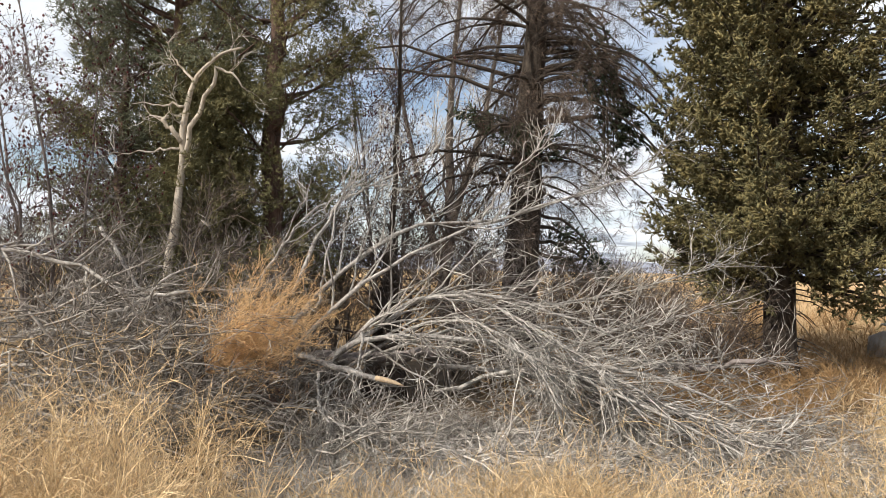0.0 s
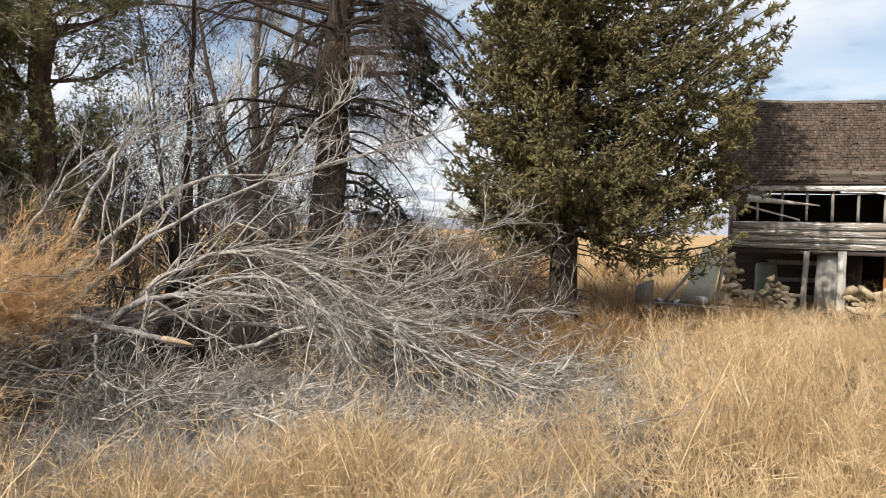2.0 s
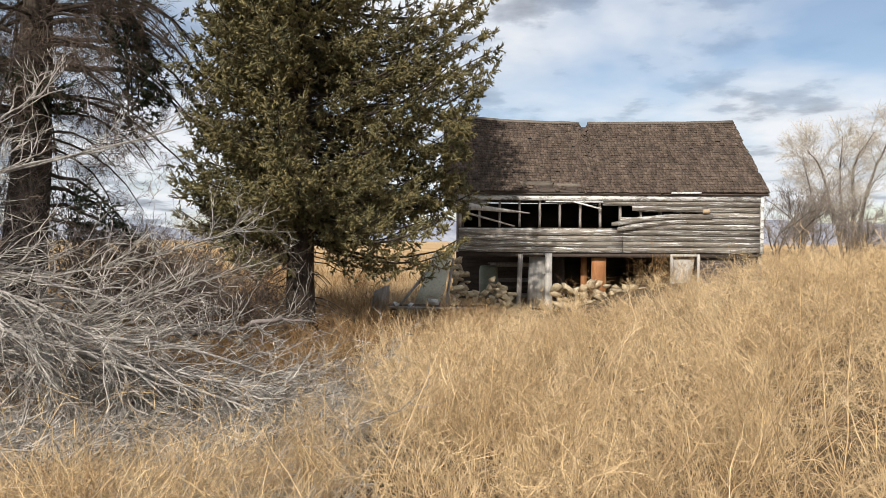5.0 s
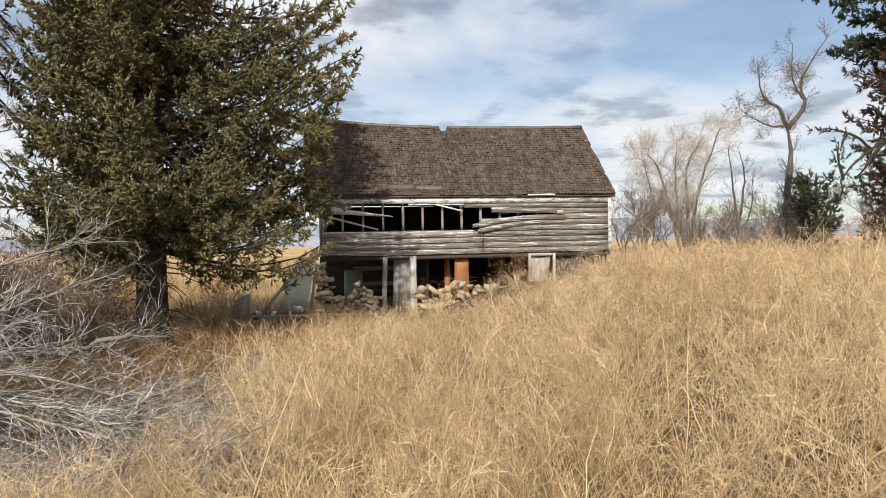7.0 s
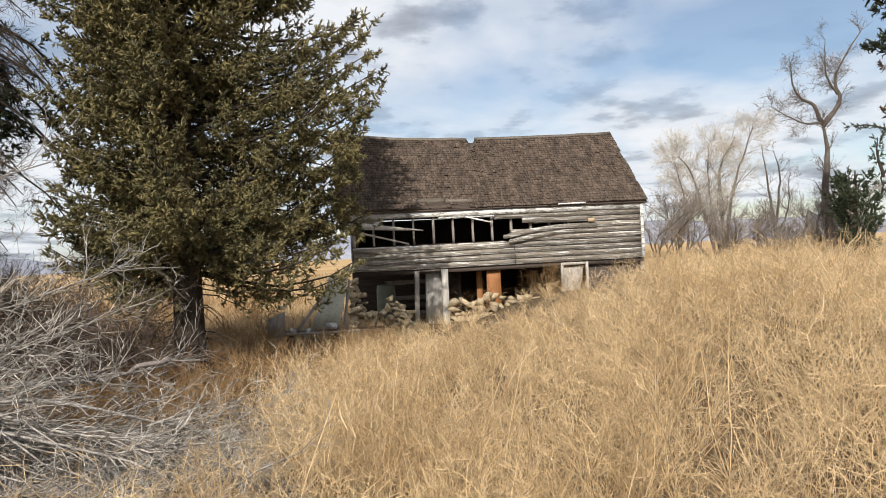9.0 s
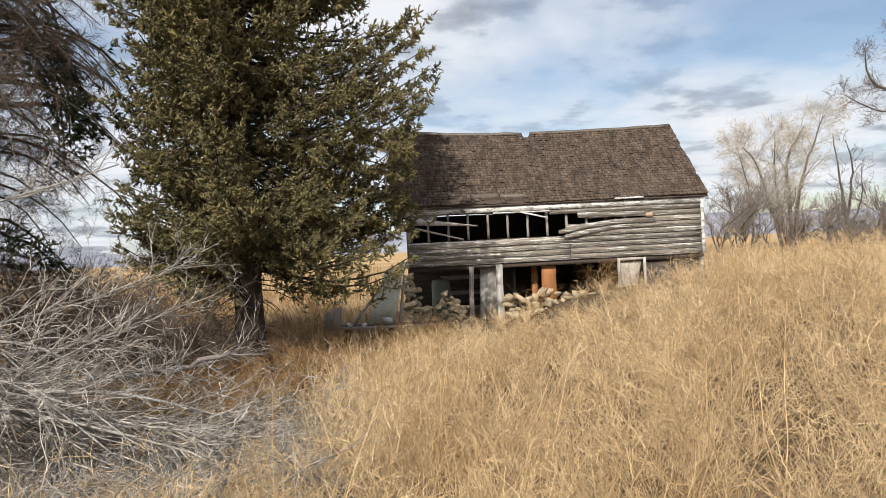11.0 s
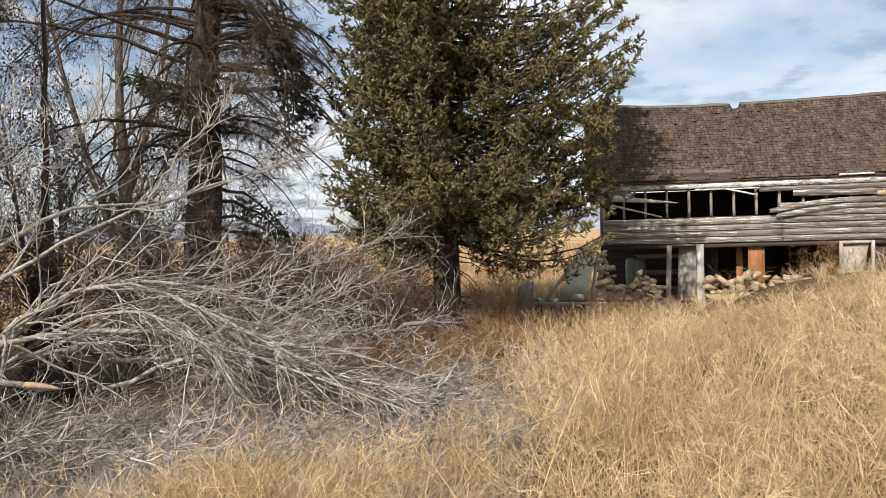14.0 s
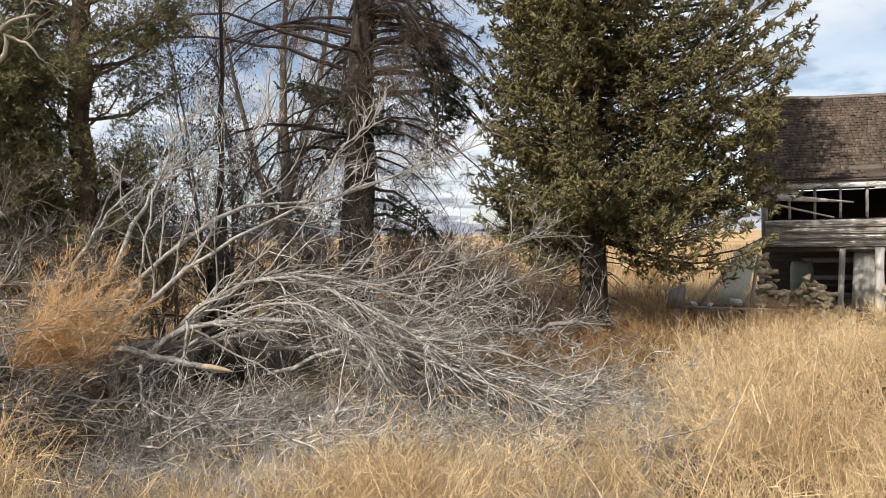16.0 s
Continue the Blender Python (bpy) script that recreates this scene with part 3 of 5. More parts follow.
    part("window_frame", beam_geo((4.63, WALL_Y + 0.01, 1.385), (5.11, WALL_Y + 0.01, 1.385), 0.05, 0.06, rng), M["post"], house)
    v = np.array([(4.65, 13.8, 0.6), (4.95, 13.8, 0.6), (5.08, 13.8, 1.33), (4.65, 13.8, 1.3), (4.65, 13.84, 0.6), (4.95, 13.84, 0.6), (5.08, 13.84, 1.33), (4.65, 13.84, 1.3)])
    part("plaster", Geo().solid(v, [(0, 1, 2, 3), (7, 6, 5, 4), (0, 4, 5, 1), (1, 5, 6, 2), (2, 6, 7, 3), (3, 7, 4, 0)]), M["post"], house, "pale board nailed behind the frame")
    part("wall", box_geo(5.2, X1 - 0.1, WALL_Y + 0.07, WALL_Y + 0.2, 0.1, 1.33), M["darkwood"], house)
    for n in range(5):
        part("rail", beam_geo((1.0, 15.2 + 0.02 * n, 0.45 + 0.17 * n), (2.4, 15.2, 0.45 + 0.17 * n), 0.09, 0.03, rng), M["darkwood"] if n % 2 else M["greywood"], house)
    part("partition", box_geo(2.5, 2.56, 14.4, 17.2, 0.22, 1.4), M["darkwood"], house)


def ridge_z(x):
    """The ridge line sags between its ends."""
    return 4.33 + 0.018 * (x - 3.1) ** 2 * (1 if x < 3.1 else 0.28) - 0.09 * math.exp(-((x - 3.14) / 0.07) ** 4)


def eave_z(x):
    return 2.64 + 0.012 * math.sin(x * 1.3)


def build_roof():
    rng = np.random.default_rng(21)
    xa, xb, ye, yr = 0.0, 6.52, 13.67, 15.5
    roof = None

    def at(x, s, lift):
        z = eave_z(x) + (ridge_z(x) - eave_z(x)) * s
        return (x, ye + (yr - ye) * s - lift * 0.64, z + lift * 0.77)

    for side in (0, 1):
        v = []
        xs = np.concatenate([np.linspace(xa + 0.02, 3.05, 6), (3.09, 3.19, 3.23), np.linspace(3.4, xb - 0.02, 5)])
        for x in xs:
            for s, l in ((0.0, -0.03), (0.0, 0.0), (0.985, 0.0), (0.985, -0.03)):
                p = at(x, s, l)
                v.append(p if not side else (p[0], 31.0 - p[1], p[2]))
        q = []
        for n in range(13):
            p = 4 * n
            q += [(p + i, p + (i + 1) % 4, p + 4 + (i + 1) % 4, p + 4 + i) for i in range(4)]
        q += [(0, 3, 2, 1), tuple(4 * 14 - 4 + i for i in range(4))]
        if side == 0:
            roof = part("roof", Geo().solid(np.array(v), q), M["darkwood"], house, "sagging roof of weathered brown wooden shingles")
        else:
            part("back_slope", Geo().solid(np.array(v), q), M["shingle"], roof)
    rows, count = 30, 0
    rest = Geo()
    for r in range(rows):
        s0 = r / rows
        x = xa - rng.uniform(0, 0.1)
        while x < xb:
            wd = rng.uniform(0.04, 0.11)
            a, b = max(x, xa), min(x + wd - 0.0015, xb)
            x += wd
            if b - a < 0.03 or (r < 3 and 1.5 < a < 2.75 and rng.random() < 0.75) or (r >= rows - 2 and 2.98 < a < 3.22) or rng.random() < 0.012:
                continue
            s_lo, s_hi = s0 - rng.uniform(0.0, 0.006) - (0.01 if rng.random() < 0.05 else 0), min(s0 + 1.7 / rows, 0.995)
            l_lo, cup = 0.024 + rng.uniform(-0.003, 0.007), rng.uniform(-0.003, 0.004)
            m = (a + b) / 2
            pts = [at(a, s_lo, l_lo), at(b, s_lo, l_lo + cup), at(b, s_hi, 0.006), at(a, s_hi, 0.006),
                   at(a, s_lo, l_lo - 0.016), at(b, s_lo, l_lo + cup - 0.016), at(b, s_hi, 0.0), at(a, s_hi, 0.0)]
            q = ((0, 1, 2, 3), (4, 7, 6, 5), (0, 4, 5, 1), (1, 5, 6, 2), (3, 2, 6, 7), (0, 3, 7, 4))
            if count < 290 and r < 5:
                part("shingle", Geo().solid(np.array(pts), q), M["shingle_piece"], roof)
                count += 1
            else:
                rest.solid(np.array(pts), q)
    part("shingles", rest, M["shingle"], roof, kind="stuff")
    # ridge cap with a gap, eave boards, bare deck patch
    for a, b in ((xa, 3.05), (3.24, xb)):
        xs = np.linspace(a, b, 10)
        v, q = [], []
        for n, x in enumerate(xs):
            z = ridge_z(x) + rng.normal() * 0.004
            v += [(x, yr - 0.09, z - 0.055), (x, yr, z + 0.03), (x, yr + 0.09, z - 0.055), (x, yr, z)]
            if n:
                p = 4 * n - 4
                q += [(p + i, p + (i + 1) % 4, p + 4 + (i + 1) % 4, p + 4 + i) for i in range(4)]
        q += [(0, 3, 2, 1), tuple(36 + i for i in range(4))]
        part("ridge_cap", Geo().solid(np.array(v), q), M["deck"], roof)
    part("eave_board", beam_geo((xa, ye + 0.02, 2.605), (xb, ye + 0.02, 2.61), 0.035, 0.025, rng), M["darkwood"], roof)
    part("eave_board", beam_geo((4.55, ye - 0.015, 2.63), (5.15, ye - 0.015, 2.635), 0.035, 0.015, rng), M["painted"], roof)
    part("bare_plank", beam_geo(at(1.55, 0.075, 0.022), at(2.2, 0.075, 0.022), 0.13, 0.012, rng), M["deck"], roof)
    part("bare_plank", beam_geo(at(2.22, 0.07, 0.022), at(2.75, 0.07, 0.022), 0.1, 0.012, rng), M["deck"], roof)
    part("rake_board", beam_geo((xb - 0.01, ye + 0.02, 2.58), (xb - 0.01, yr, ridge_z(xb) - 0.06), 0.05, 0.02, rng), M["painted"], roof)
    part("soffit", box_geo(xa + 0.05, xb - 0.05, ye + 0.04, WALL_Y + 0.02, 2.588, 2.6), M["darkwood"], roof)


def stone_geo(rng, c, r):
    """One rough field stone, blocky with worn corners."""
    bm = bmesh.new()
    pts = rng.normal(size=(10, 3))
    pts /= np.abs(pts).max(1, keepdims=True) ** 0.7 * np.linalg.norm(pts, axis=1, keepdims=True) ** 0.3
    for p in pts * np.array([rng.uniform(0.9, 1.4), rng.uniform(0.8, 1.1), rng.uniform(0.5, 0.8)]):
        bm.verts.new(p)
    hull = bmesh.ops.convex_hull(bm, input=bm.verts)
    bmesh.ops.delete(bm, geom=hull["geom_interior"], context="VERTS")
    bmesh.ops.triangulate(bm, faces=bm.faces)
    bm.verts.index_update()
    v = np.array([p.co[:] for p in bm.verts])
    f = [[p.index for p in t.verts] for t in bm.faces]
    bm.free()
    m = np.array(Euler(rng.uniform(-0.45, 0.45, 3)).to_matrix())
    return Geo().solid(v @ m.T * r + c, (), f)


def stack_stones(rng, owner, kinds, x0, x1, y, top, size, loose):
    """Stones laid in uneven courses up to top(x)."""
    z = 0.2
    while z < 1.4:
        x = x0 + rng.uniform(0, size)
        while x < x1:
            if z < top(x) and rng.random() > loose:
                ob = part("stone", kinds[rng.integers(len(kinds))], M["stone"], owner)
                k = size * rng.uniform(0.5, 0.82)
                ob.scale = (k, k, k)
                ob.rotation_euler = (rng.normal() * 0.25, rng.normal() * 0.25, rng.uniform(0, 6.3))
                ob.location = Vector((x, y - 0.3 * max(0.0, top(x) - z) + rng.normal() * 0.04, z + rng.normal() * 0.02)) - owner.location
            x += size * rng.uniform(0.75, 1.25)
        z += size * 0.55


def build_rubble():
    rng = np.random.default_rng(31)
    kinds = [stone_geo(rng, (0, 0, 0), 1.0).mesh("stone") for _ in range(9)]
    heap = thing("stone_rubble", (3.0, 13.5, 0.15), "heap of pale tan field stones from the fallen cellar wall", "rubble")
    stack_stones(rng, heap, kinds, 2.2, 4.3, 13.5, lambda x: 0.86 - 0.13 * abs(x - 3.0) + 0.05 * math.sin(9 * x), 0.17, 0.04)
    left = thing("stone_wall", (0.7, 13.7, 0.15), "tumbled rubble-stone cellar wall in the shade", "stone wall")
    stack_stones(rng, left, kinds, 0.2, 1.5, 13.85, lambda x: 1.34 if x < 0.45 else 0.62 + 0.3 * math.exp(-((x - 1.0) / 0.2) ** 2) + 0.3 * max(0.0, 0.75 - x), 0.15, 0.1)


def build_yard_junk():
    rng = np.random.default_rng(41)
    v = []
    for u in np.linspace(0, 1, 5):
        for w in np.linspace(0, 1, 4):
            p = np.array((-0.56, 12.95, 0.42)) * (1 - u) * (1 - w) + np.array((-0.02, 13.0, 0.48)) * u * (1 - w) + np.array((0.2, 13.55, 1.46)) * u * w + np.array((-0.18, 13.5, 1.4)) * (1 - u) * w
            v.append(p + (0, 0.03 * math.sin(5 * u + 3 * w), 0))
    v = np.array(v)
    v = np.concatenate([v, v + (0.0, 0.02, 0.0)])
    q = []
    for i in range(4):
        for j in range(3):
            a = i * 4 + j
            q += [(a, a + 4, a + 5, a + 1), (a + 20, a + 21, a + 25, a + 24)]
    edge = [0, 4, 8, 12, 16, 17, 18, 19, 15, 11, 7, 3, 2, 1]
    q += [(a, a + 20, b + 20, b) for a, b in zip(edge, edge[1:] + edge[:1])]
    alone("metal_sheet", Geo().solid(v, q), M["sheet"], (-0.25, 13.1, 0.42), "grey-green sheet leaning against the house corner", "metal sheet")
    g = Geo()
    rad = [0.0, 0.16, 0.19, 0.2, 0.2, 0.2, 0.205, 0.2, 0.2, 0.19, 0.165, 0.0]
    zs = [0.222, 0.222, 0.23, 0.27, 0.5, 0.72, 0.735, 0.75, 1.0, 1.09, 1.125, 1.14]
    g.tubes(np.array([(0.98, 14.7, z) for z in zs]), np.array(rad) + 0.001, 18)
    tank = thing("water_tank", (0.98, 14.7, 0.22), "old upright green enamelled water tank in the cellar", "tank")
    part("shell", g, M["tank"], tank, smooth=True)
    part("collar", Geo().tubes(np.array([(0.98, 14.7, 1.13), (0.98, 14.7, 1.17)]), np.array([0.03, 0.03]), 8, caps=True), M["darkwood"], tank)
    v = np.array([(-1.29, 12.3, 0.4), (-0.99, 12.25, 0.42), (-0.965, 12.33, 0.84), (-1.08, 12.35, 0.81), (-1.26, 12.36, 0.72)])
    v = np.concatenate([v, v + (0.0, 0.05, 0.0)])
    q = [(i, (i + 1) % 5, (i + 1) % 5 + 5, i + 5) for i in range(5)]
    slab = Geo().solid(v, q, [(0, 2, 1), (0, 3, 2), (0, 4, 3), (5, 6, 7), (5, 7, 8), (5, 8, 9)])
    alone("upright_slab", slab, M["greywood"], (-1.15, 12.3, 0.4), "dark upright slab of scrap in the weeds", "slab")
    alone("white_scrap", stone_geo(rng, (-1.03, 12.3, 0.93), 0.055), M["white"], (-1.03, 12.3, 0.88), "small white scrap on top of the slab", "scrap")
    for n, (x, y, z, r) in enumerate(((-0.85, 12.5, 0.48, 0.05), (-0.58, 12.45, 0.48, 0.055), (-0.2, 12.7, 0.5, 0.1))):
        alone("white_rubble", stone_geo(rng, (x, y, z), r), M["white"], (x, y, z - r * 0.6), "lump of pale broken plaster on the low deck", "rubble", "rubble by the deck")
    deck = thing("low_deck", (-0.1, 12.6, 0.15), "low dark platform of old planks beside the house", "deck")
    for n in range(4):
        part("plank", beam_geo((-1.05, 12.45 + 0.16 * n, 0.43), (0.8, 12.5 + 0.16 * n, 0.4), 0.035, 0.15, rng), M["greywood"] if n == 0 else M["darkwood"], deck)
    for x in (-0.9, -0.1, 0.65):
        part("support", beam_geo((x, 12.55, 0.05), (x, 12.55, 0.39), 0.12, 0.12, rng), M["darkwood"], deck)
    for k, (a, b) in enumerate((((-0.75, 12.4, 0.5), (-0.2, 13.3, 1.2)), ((-0.1, 13.25, 0.3), (0.08, 13.55, 1.4)), ((0.05, 13.2, 0.3), (0.2, 13.6, 1.3)))):
        alone("leaning_pole", beam_geo(a, b, 0.05, 0.05, rng), M["greywood"], a, "rough grey pole leaning by the house corner", "pole", "poles at the house corner")


build_house()
build_roof()
build_rubble()
build_yard_junk()


# ---- plants ----
M["straw_far"] = material("field_straw", (0.26, 0.165, 0.08), (0.5, 0.36, 0.2), 0.85, 0.15, 1.5, 0.0, spread=0.35, through=0.2)
def weed_bushes(geo, B, h, rng, stems=6, twigs=12, sprigs=6, fine=0.0022, spread=0.4):
    """Feathery dry weeds at the points B, h high: upright leaders, rising side twigs, hair-fine sprigs."""
    N = len(B)
    i = np.repeat(np.arange(N), stems)
    d = rng.normal(size=(N * stems, 3)) * spread + np.repeat(rng.normal(size=(N, 3)) * 0.25, stems, 0)
    d[:, 2] = 1.0
    d /= np.linalg.norm(d, axis=1, keepdims=True)
    ln = (h[i] * rng.uniform(0.6, 1.12, N * stems))[:, None]
    b = B[i] + rng.normal(size=(N * stems, 3)) * (0.035, 0.035, 0)
    k = 5
    pts = [b]
    for n in range(k - 1):
        pts.append(pts[-1] + d * ln / (k - 1))
        d = d + rng.normal(size=d.shape) * 0.09
        d[:, 2] += 0.05
        d /= np.linalg.norm(d, axis=1, keepdims=True)
    P = np.stack(pts, 1)
    R = np.full((len(P), 1), fine * 0.95) * np.linspace(1, 0.3, k)[None]
    geo.tubes(P, R, 3, rng)
    P2, R2 = sprout(P, R, twigs, 0.42, rng, 50, 0.05, 0.22, 4, 0.2, 0.8, 0.5, thin=fine * 0.62, tip=0.45)
    geo.ribbons(P2, R2, rng)
    P3, R3 = sprout(P2, R2, sprigs, 0.17, rng, 50, 0.04, 0.28, 3, 0.12, 0.8, 0.3, thin=fine * 0.46, tip=0.5)
    geo.ribbons(P3, R3, rng)


def scatter(rng, count, az, d, keep=None):
    """Points in a sector seen from the path's middle, azimuth in degrees from +y, even over the ground."""
    a = np.radians(rng.uniform(*az, count))
    r = np.sqrt(rng.uniform(d[0] ** 2, d[1] ** 2, count))
    x, y = r * np.sin(a), r * np.cos(a)
    ok = ~((x > -0.3) & (x < 6.7) & (y > 13.3) & (y < 17.5))
    ok &= ~((x > -1.2) & (x < 0.9) & (y > 12.3) & (y < 13.4))
    if keep is not None:
        ok &= keep(x, y)
    x, y = x[ok], y[ok]
    return np.stack([x, y, ground_z(x, y)], 1)


def crest(B, h):
    """The stand keeps below a line that rises from the house's foot to the bank in the east."""
    az, d = np.degrees(np.arctan2(B[:, 0], B[:, 1])), np.hypot(B[:, 0], B[:, 1])
    el = np.interp(az, (-8, 0, 13, 16.5, 20, 26, 32, 41), (-8.0, -6.2, -5.6, -4.6, -2.2, -0.3, 0.1, 0.6))
    room = (1.64 + np.tan(np.radians(el)) * d - B[:, 2]) / 1.02
    ragged = 1 + 0.16 * np.sin(7.3 * B[:, 0] + 3.1 * B[:, 1]) * np.sin(5.1 * B[:, 1])
    room = room * np.maximum(ragged, 0.8)
    grown = h * (1 + 0.22 * smooth_step(az, 18, 30))
    return np.clip(np.minimum(grown, room), 0.16, None)


def build_weeds():
    rng = np.random.default_rng(51)
    golden = lambda x, y: x > -0.72 + 0.2 * np.sin(y * 1.7)
    patchy = lambda x, y: np.sin(3.1 * x + 0.7) * np.sin(2.7 * y + 1.3) + 0.5 * np.sin(5.3 * x - 2.1 * y)
    g = Geo()
    B = scatter(rng, 250, (-30, 62), (1.9, 5.5), lambda x, y: golden(x, y) & (patchy(x, y) > -0.66))
    weed_bushes(g, B, crest(B, rng.uniform(0.55, 1.05, len(B))), rng, 6, 9, 5, 0.0026, 0.55)
    B = scatter(rng, 440, (-12, 60), (5.5, 10.5), lambda x, y: x > -0.75 + 0.2 * (y - 5.5))
    weed_bushes(g, B, crest(B, rng.uniform(0.55, 1.05, len(B))), rng, 6, 8, 4, 0.0031, 0.55)
    # stout leaders that stand clear of the mass
    B = scatter(rng, 150, (-12, 58), (2.4, 7.5), golden)
    P = B[:, None] + (np.array((0, 0, 1)) + rng.normal(size=(len(B), 1, 3)) * (0.3, 0.3, 0.05)) * np.linspace(0, 1, 5)[None, :, None] * crest(B, rng.uniform(0.9, 1.2, len(B)))[:, None, None] + rng.normal(size=(len(B), 5, 3)) * 0.012
    R = np.full((len(B), 1), 0.0044) * np.linspace(1, 0.35, 5)
    g.tubes(P, R, 4, rng)
    P2, R2 = sprout(P, R, 16, 0.34, rng, 45, 0.12, 0.2, 5, 0.2, 0.5, 0.6, thin=0.0016)
    g.ribbons(P2, R2, rng)
    P3, R3 = sprout(P2, R2, 6, 0.12, rng, 45, 0.1, 0.2, 2, 0.1, 0.9, 0.3, thin=0.001)
    g.blades(P3[:, 0], P3[:, 1], R3[:, 0], rng)
    B = scatter(rng, 330, (0, 60), (10.5, 24))
    weed_bushes(g, B, crest(B, rng.uniform(0.4, 0.8, len(B))), rng, 4, 7, 3, 0.0055, 0.5)
    alone("golden_weeds", g, M["straw"], (2.0, 5.0, 0.2), "dense waist-high stand of straw-coloured dry weeds", "weeds", kind="stuff")
    g = Geo()
    B = scatter(rng, 230, (-72, -8), (2.1, 3.9), lambda x, y: (x < -0.6) & (x > -2.7) & (np.sin(3.3 * x + 1.0) * np.sin(2.7 * y) > -0.05))
    weed_bushes(g, B, rng.uniform(0.35, 0.72, len(B)), rng, 6, 9, 4, 0.0024, 0.6)
    B = scatter(rng, 62, (-84, -63), (2.4, 4.2))
    weed_bushes(g, B, rng.uniform(0.95, 1.35, len(B)), rng, 6, 11, 5, 0.0024, 0.55)
    B = scatter(rng, 40, (-54, -18), (2.6, 3.7))
    weed_bushes(g, B, rng.uniform(0.45, 0.85, len(B)), rng, 6, 9, 4, 0.0026, 0.6)
    B = scatter(rng, 40, (-27, 7), (6.2, 11.3))
    weed_bushes(g, B, rng.uniform(0.22, 0.42, len(B)), rng, 4, 8, 3, 0.0038)
    alone("straw_weeds", g, M["straw"], (-2.5, 2.5, 0.0), "low straw-coloured weeds in front of the brush pile", "weeds", kind="stuff")
    g = Geo()
    B = scatter(rng, 340, (-60, -6), (2.6, 6.2), lambda x, y: (x < -0.65 + 0.04 * y) & (x > -4.2))
    weed_bushes(g, B, rng.uniform(0.22, 0.5, len(B)), rng, 5, 8, 3, 0.0022, 0.65)
    alone("grey_weeds", g, M["greyweed"], (-3.0, 4.0, 0.0), "grey wiry dead weeds tangled under the branches", "weeds", kind="stuff")
    g = Geo()
    B = scatter(rng, 330, (-34, 4), (6.6, 13.5))
    weed_bushes(g, B, rng.uniform(0.3, 0.65, len(B)), rng, 5, 8, 3, 0.0036, 0.55)
    B = scatter(rng, 260, (-60, -4), (13.5, 30))
    weed_bushes(g, B, rng.uniform(0.3, 0.6, len(B)), rng, 4, 5, 2, 0.013)
    x = np.concatenate([rng.uniform(2.3, 2.8, 3), rng.uniform(3.7, 4.7, 9)])
    B = np.stack([x, rng.uniform(12.9, 13.4, 12), ground_z(x, 13.2)], 1)
    weed_bushes(g, B, rng.uniform(0.55, 0.95, 12), rng, 4, 6, 2, 0.0034, 0.5)
    alone("rusty_weeds", g, M["rust"], (-2.0, 10.0, 0.1), "rust-brown dry weeds round the spruce and the yard", "weeds", kind="stuff")


def build_field_grass():
    rng = np.random.default_rng(55)
    g = Geo()
    for az, d, n, h, r in (((-70, 6), (12, 30), 16000, 0.4, 0.009), ((-70, 6), (30, 80), 9000, 0.45, 0.03), ((18, 62), (16, 60), 9000, 0.5, 0.02)):
        A = scatter(rng, n, az, d)
        B = A + rng.normal(size=A.shape) * (0.14, 0.14, 0.1) + (0, 0, h)
        g.spikes(A, B, r, rng)
    alone("field_grass", g, M["straw_far"], (-5.0, 25.0, 0.0), "pale golden dry grass over the field behind the house", "grass", kind="stuff")


def build_tumbleweed():
    rng = np.random.default_rng(61)
    g = Geo()
    base = np.array((-5.06, 3.1, 0.78))
    n = 105
    d = np.array((0.5, 0.4, 0.5)) + rng.normal(size=(n, 3)) * (0.34, 0.34, 0.24)
    d /= np.linalg.norm(d, axis=1, keepdims=True)
    P = base + d[:, None] * np.linspace(0, 1, 5)[None, :, None] * rng.uniform(0.55, 1.22, (n, 1, 1))
    P += rng.normal(size=P.shape) * 0.015 * np.linspace(0, 1, 5)[None, :, None]
    R = np.full((n, 1), 0.002) * np.linspace(1, 0.4, 5)
    weed = thing("tumbleweed", tuple(base), "rust-gold tumbleweed caught on top of the dead branches", "tumbleweed")
    for a, b in zip(P[:24], R[:24]):
        part("stem", Geo().tubes(a, b * 1.5, 4, rng), M["tumble"], weed)
    g.tubes(P[24:], R[24:], 3, rng)
    P2, R2 = sprout(P, R, 15, 0.3, rng, 42, 0.12, 0.3, 4, 0.2, 0.7, 0.4, thin=0.0015, tip=0.6)
    g.ribbons(P2, R2, rng)
    P3, R3 = sprout(P2, R2, 9, 0.1, rng, 50, 0.1, 0.25, 2, 0.1, 0.9, 0.3, thin=0.0013)
    g.blades(P3[:, 0], P3[:, 1], R3[:, 0], rng)
    part("sprig_mass", g, M["tumble"], weed, kind="stuff")


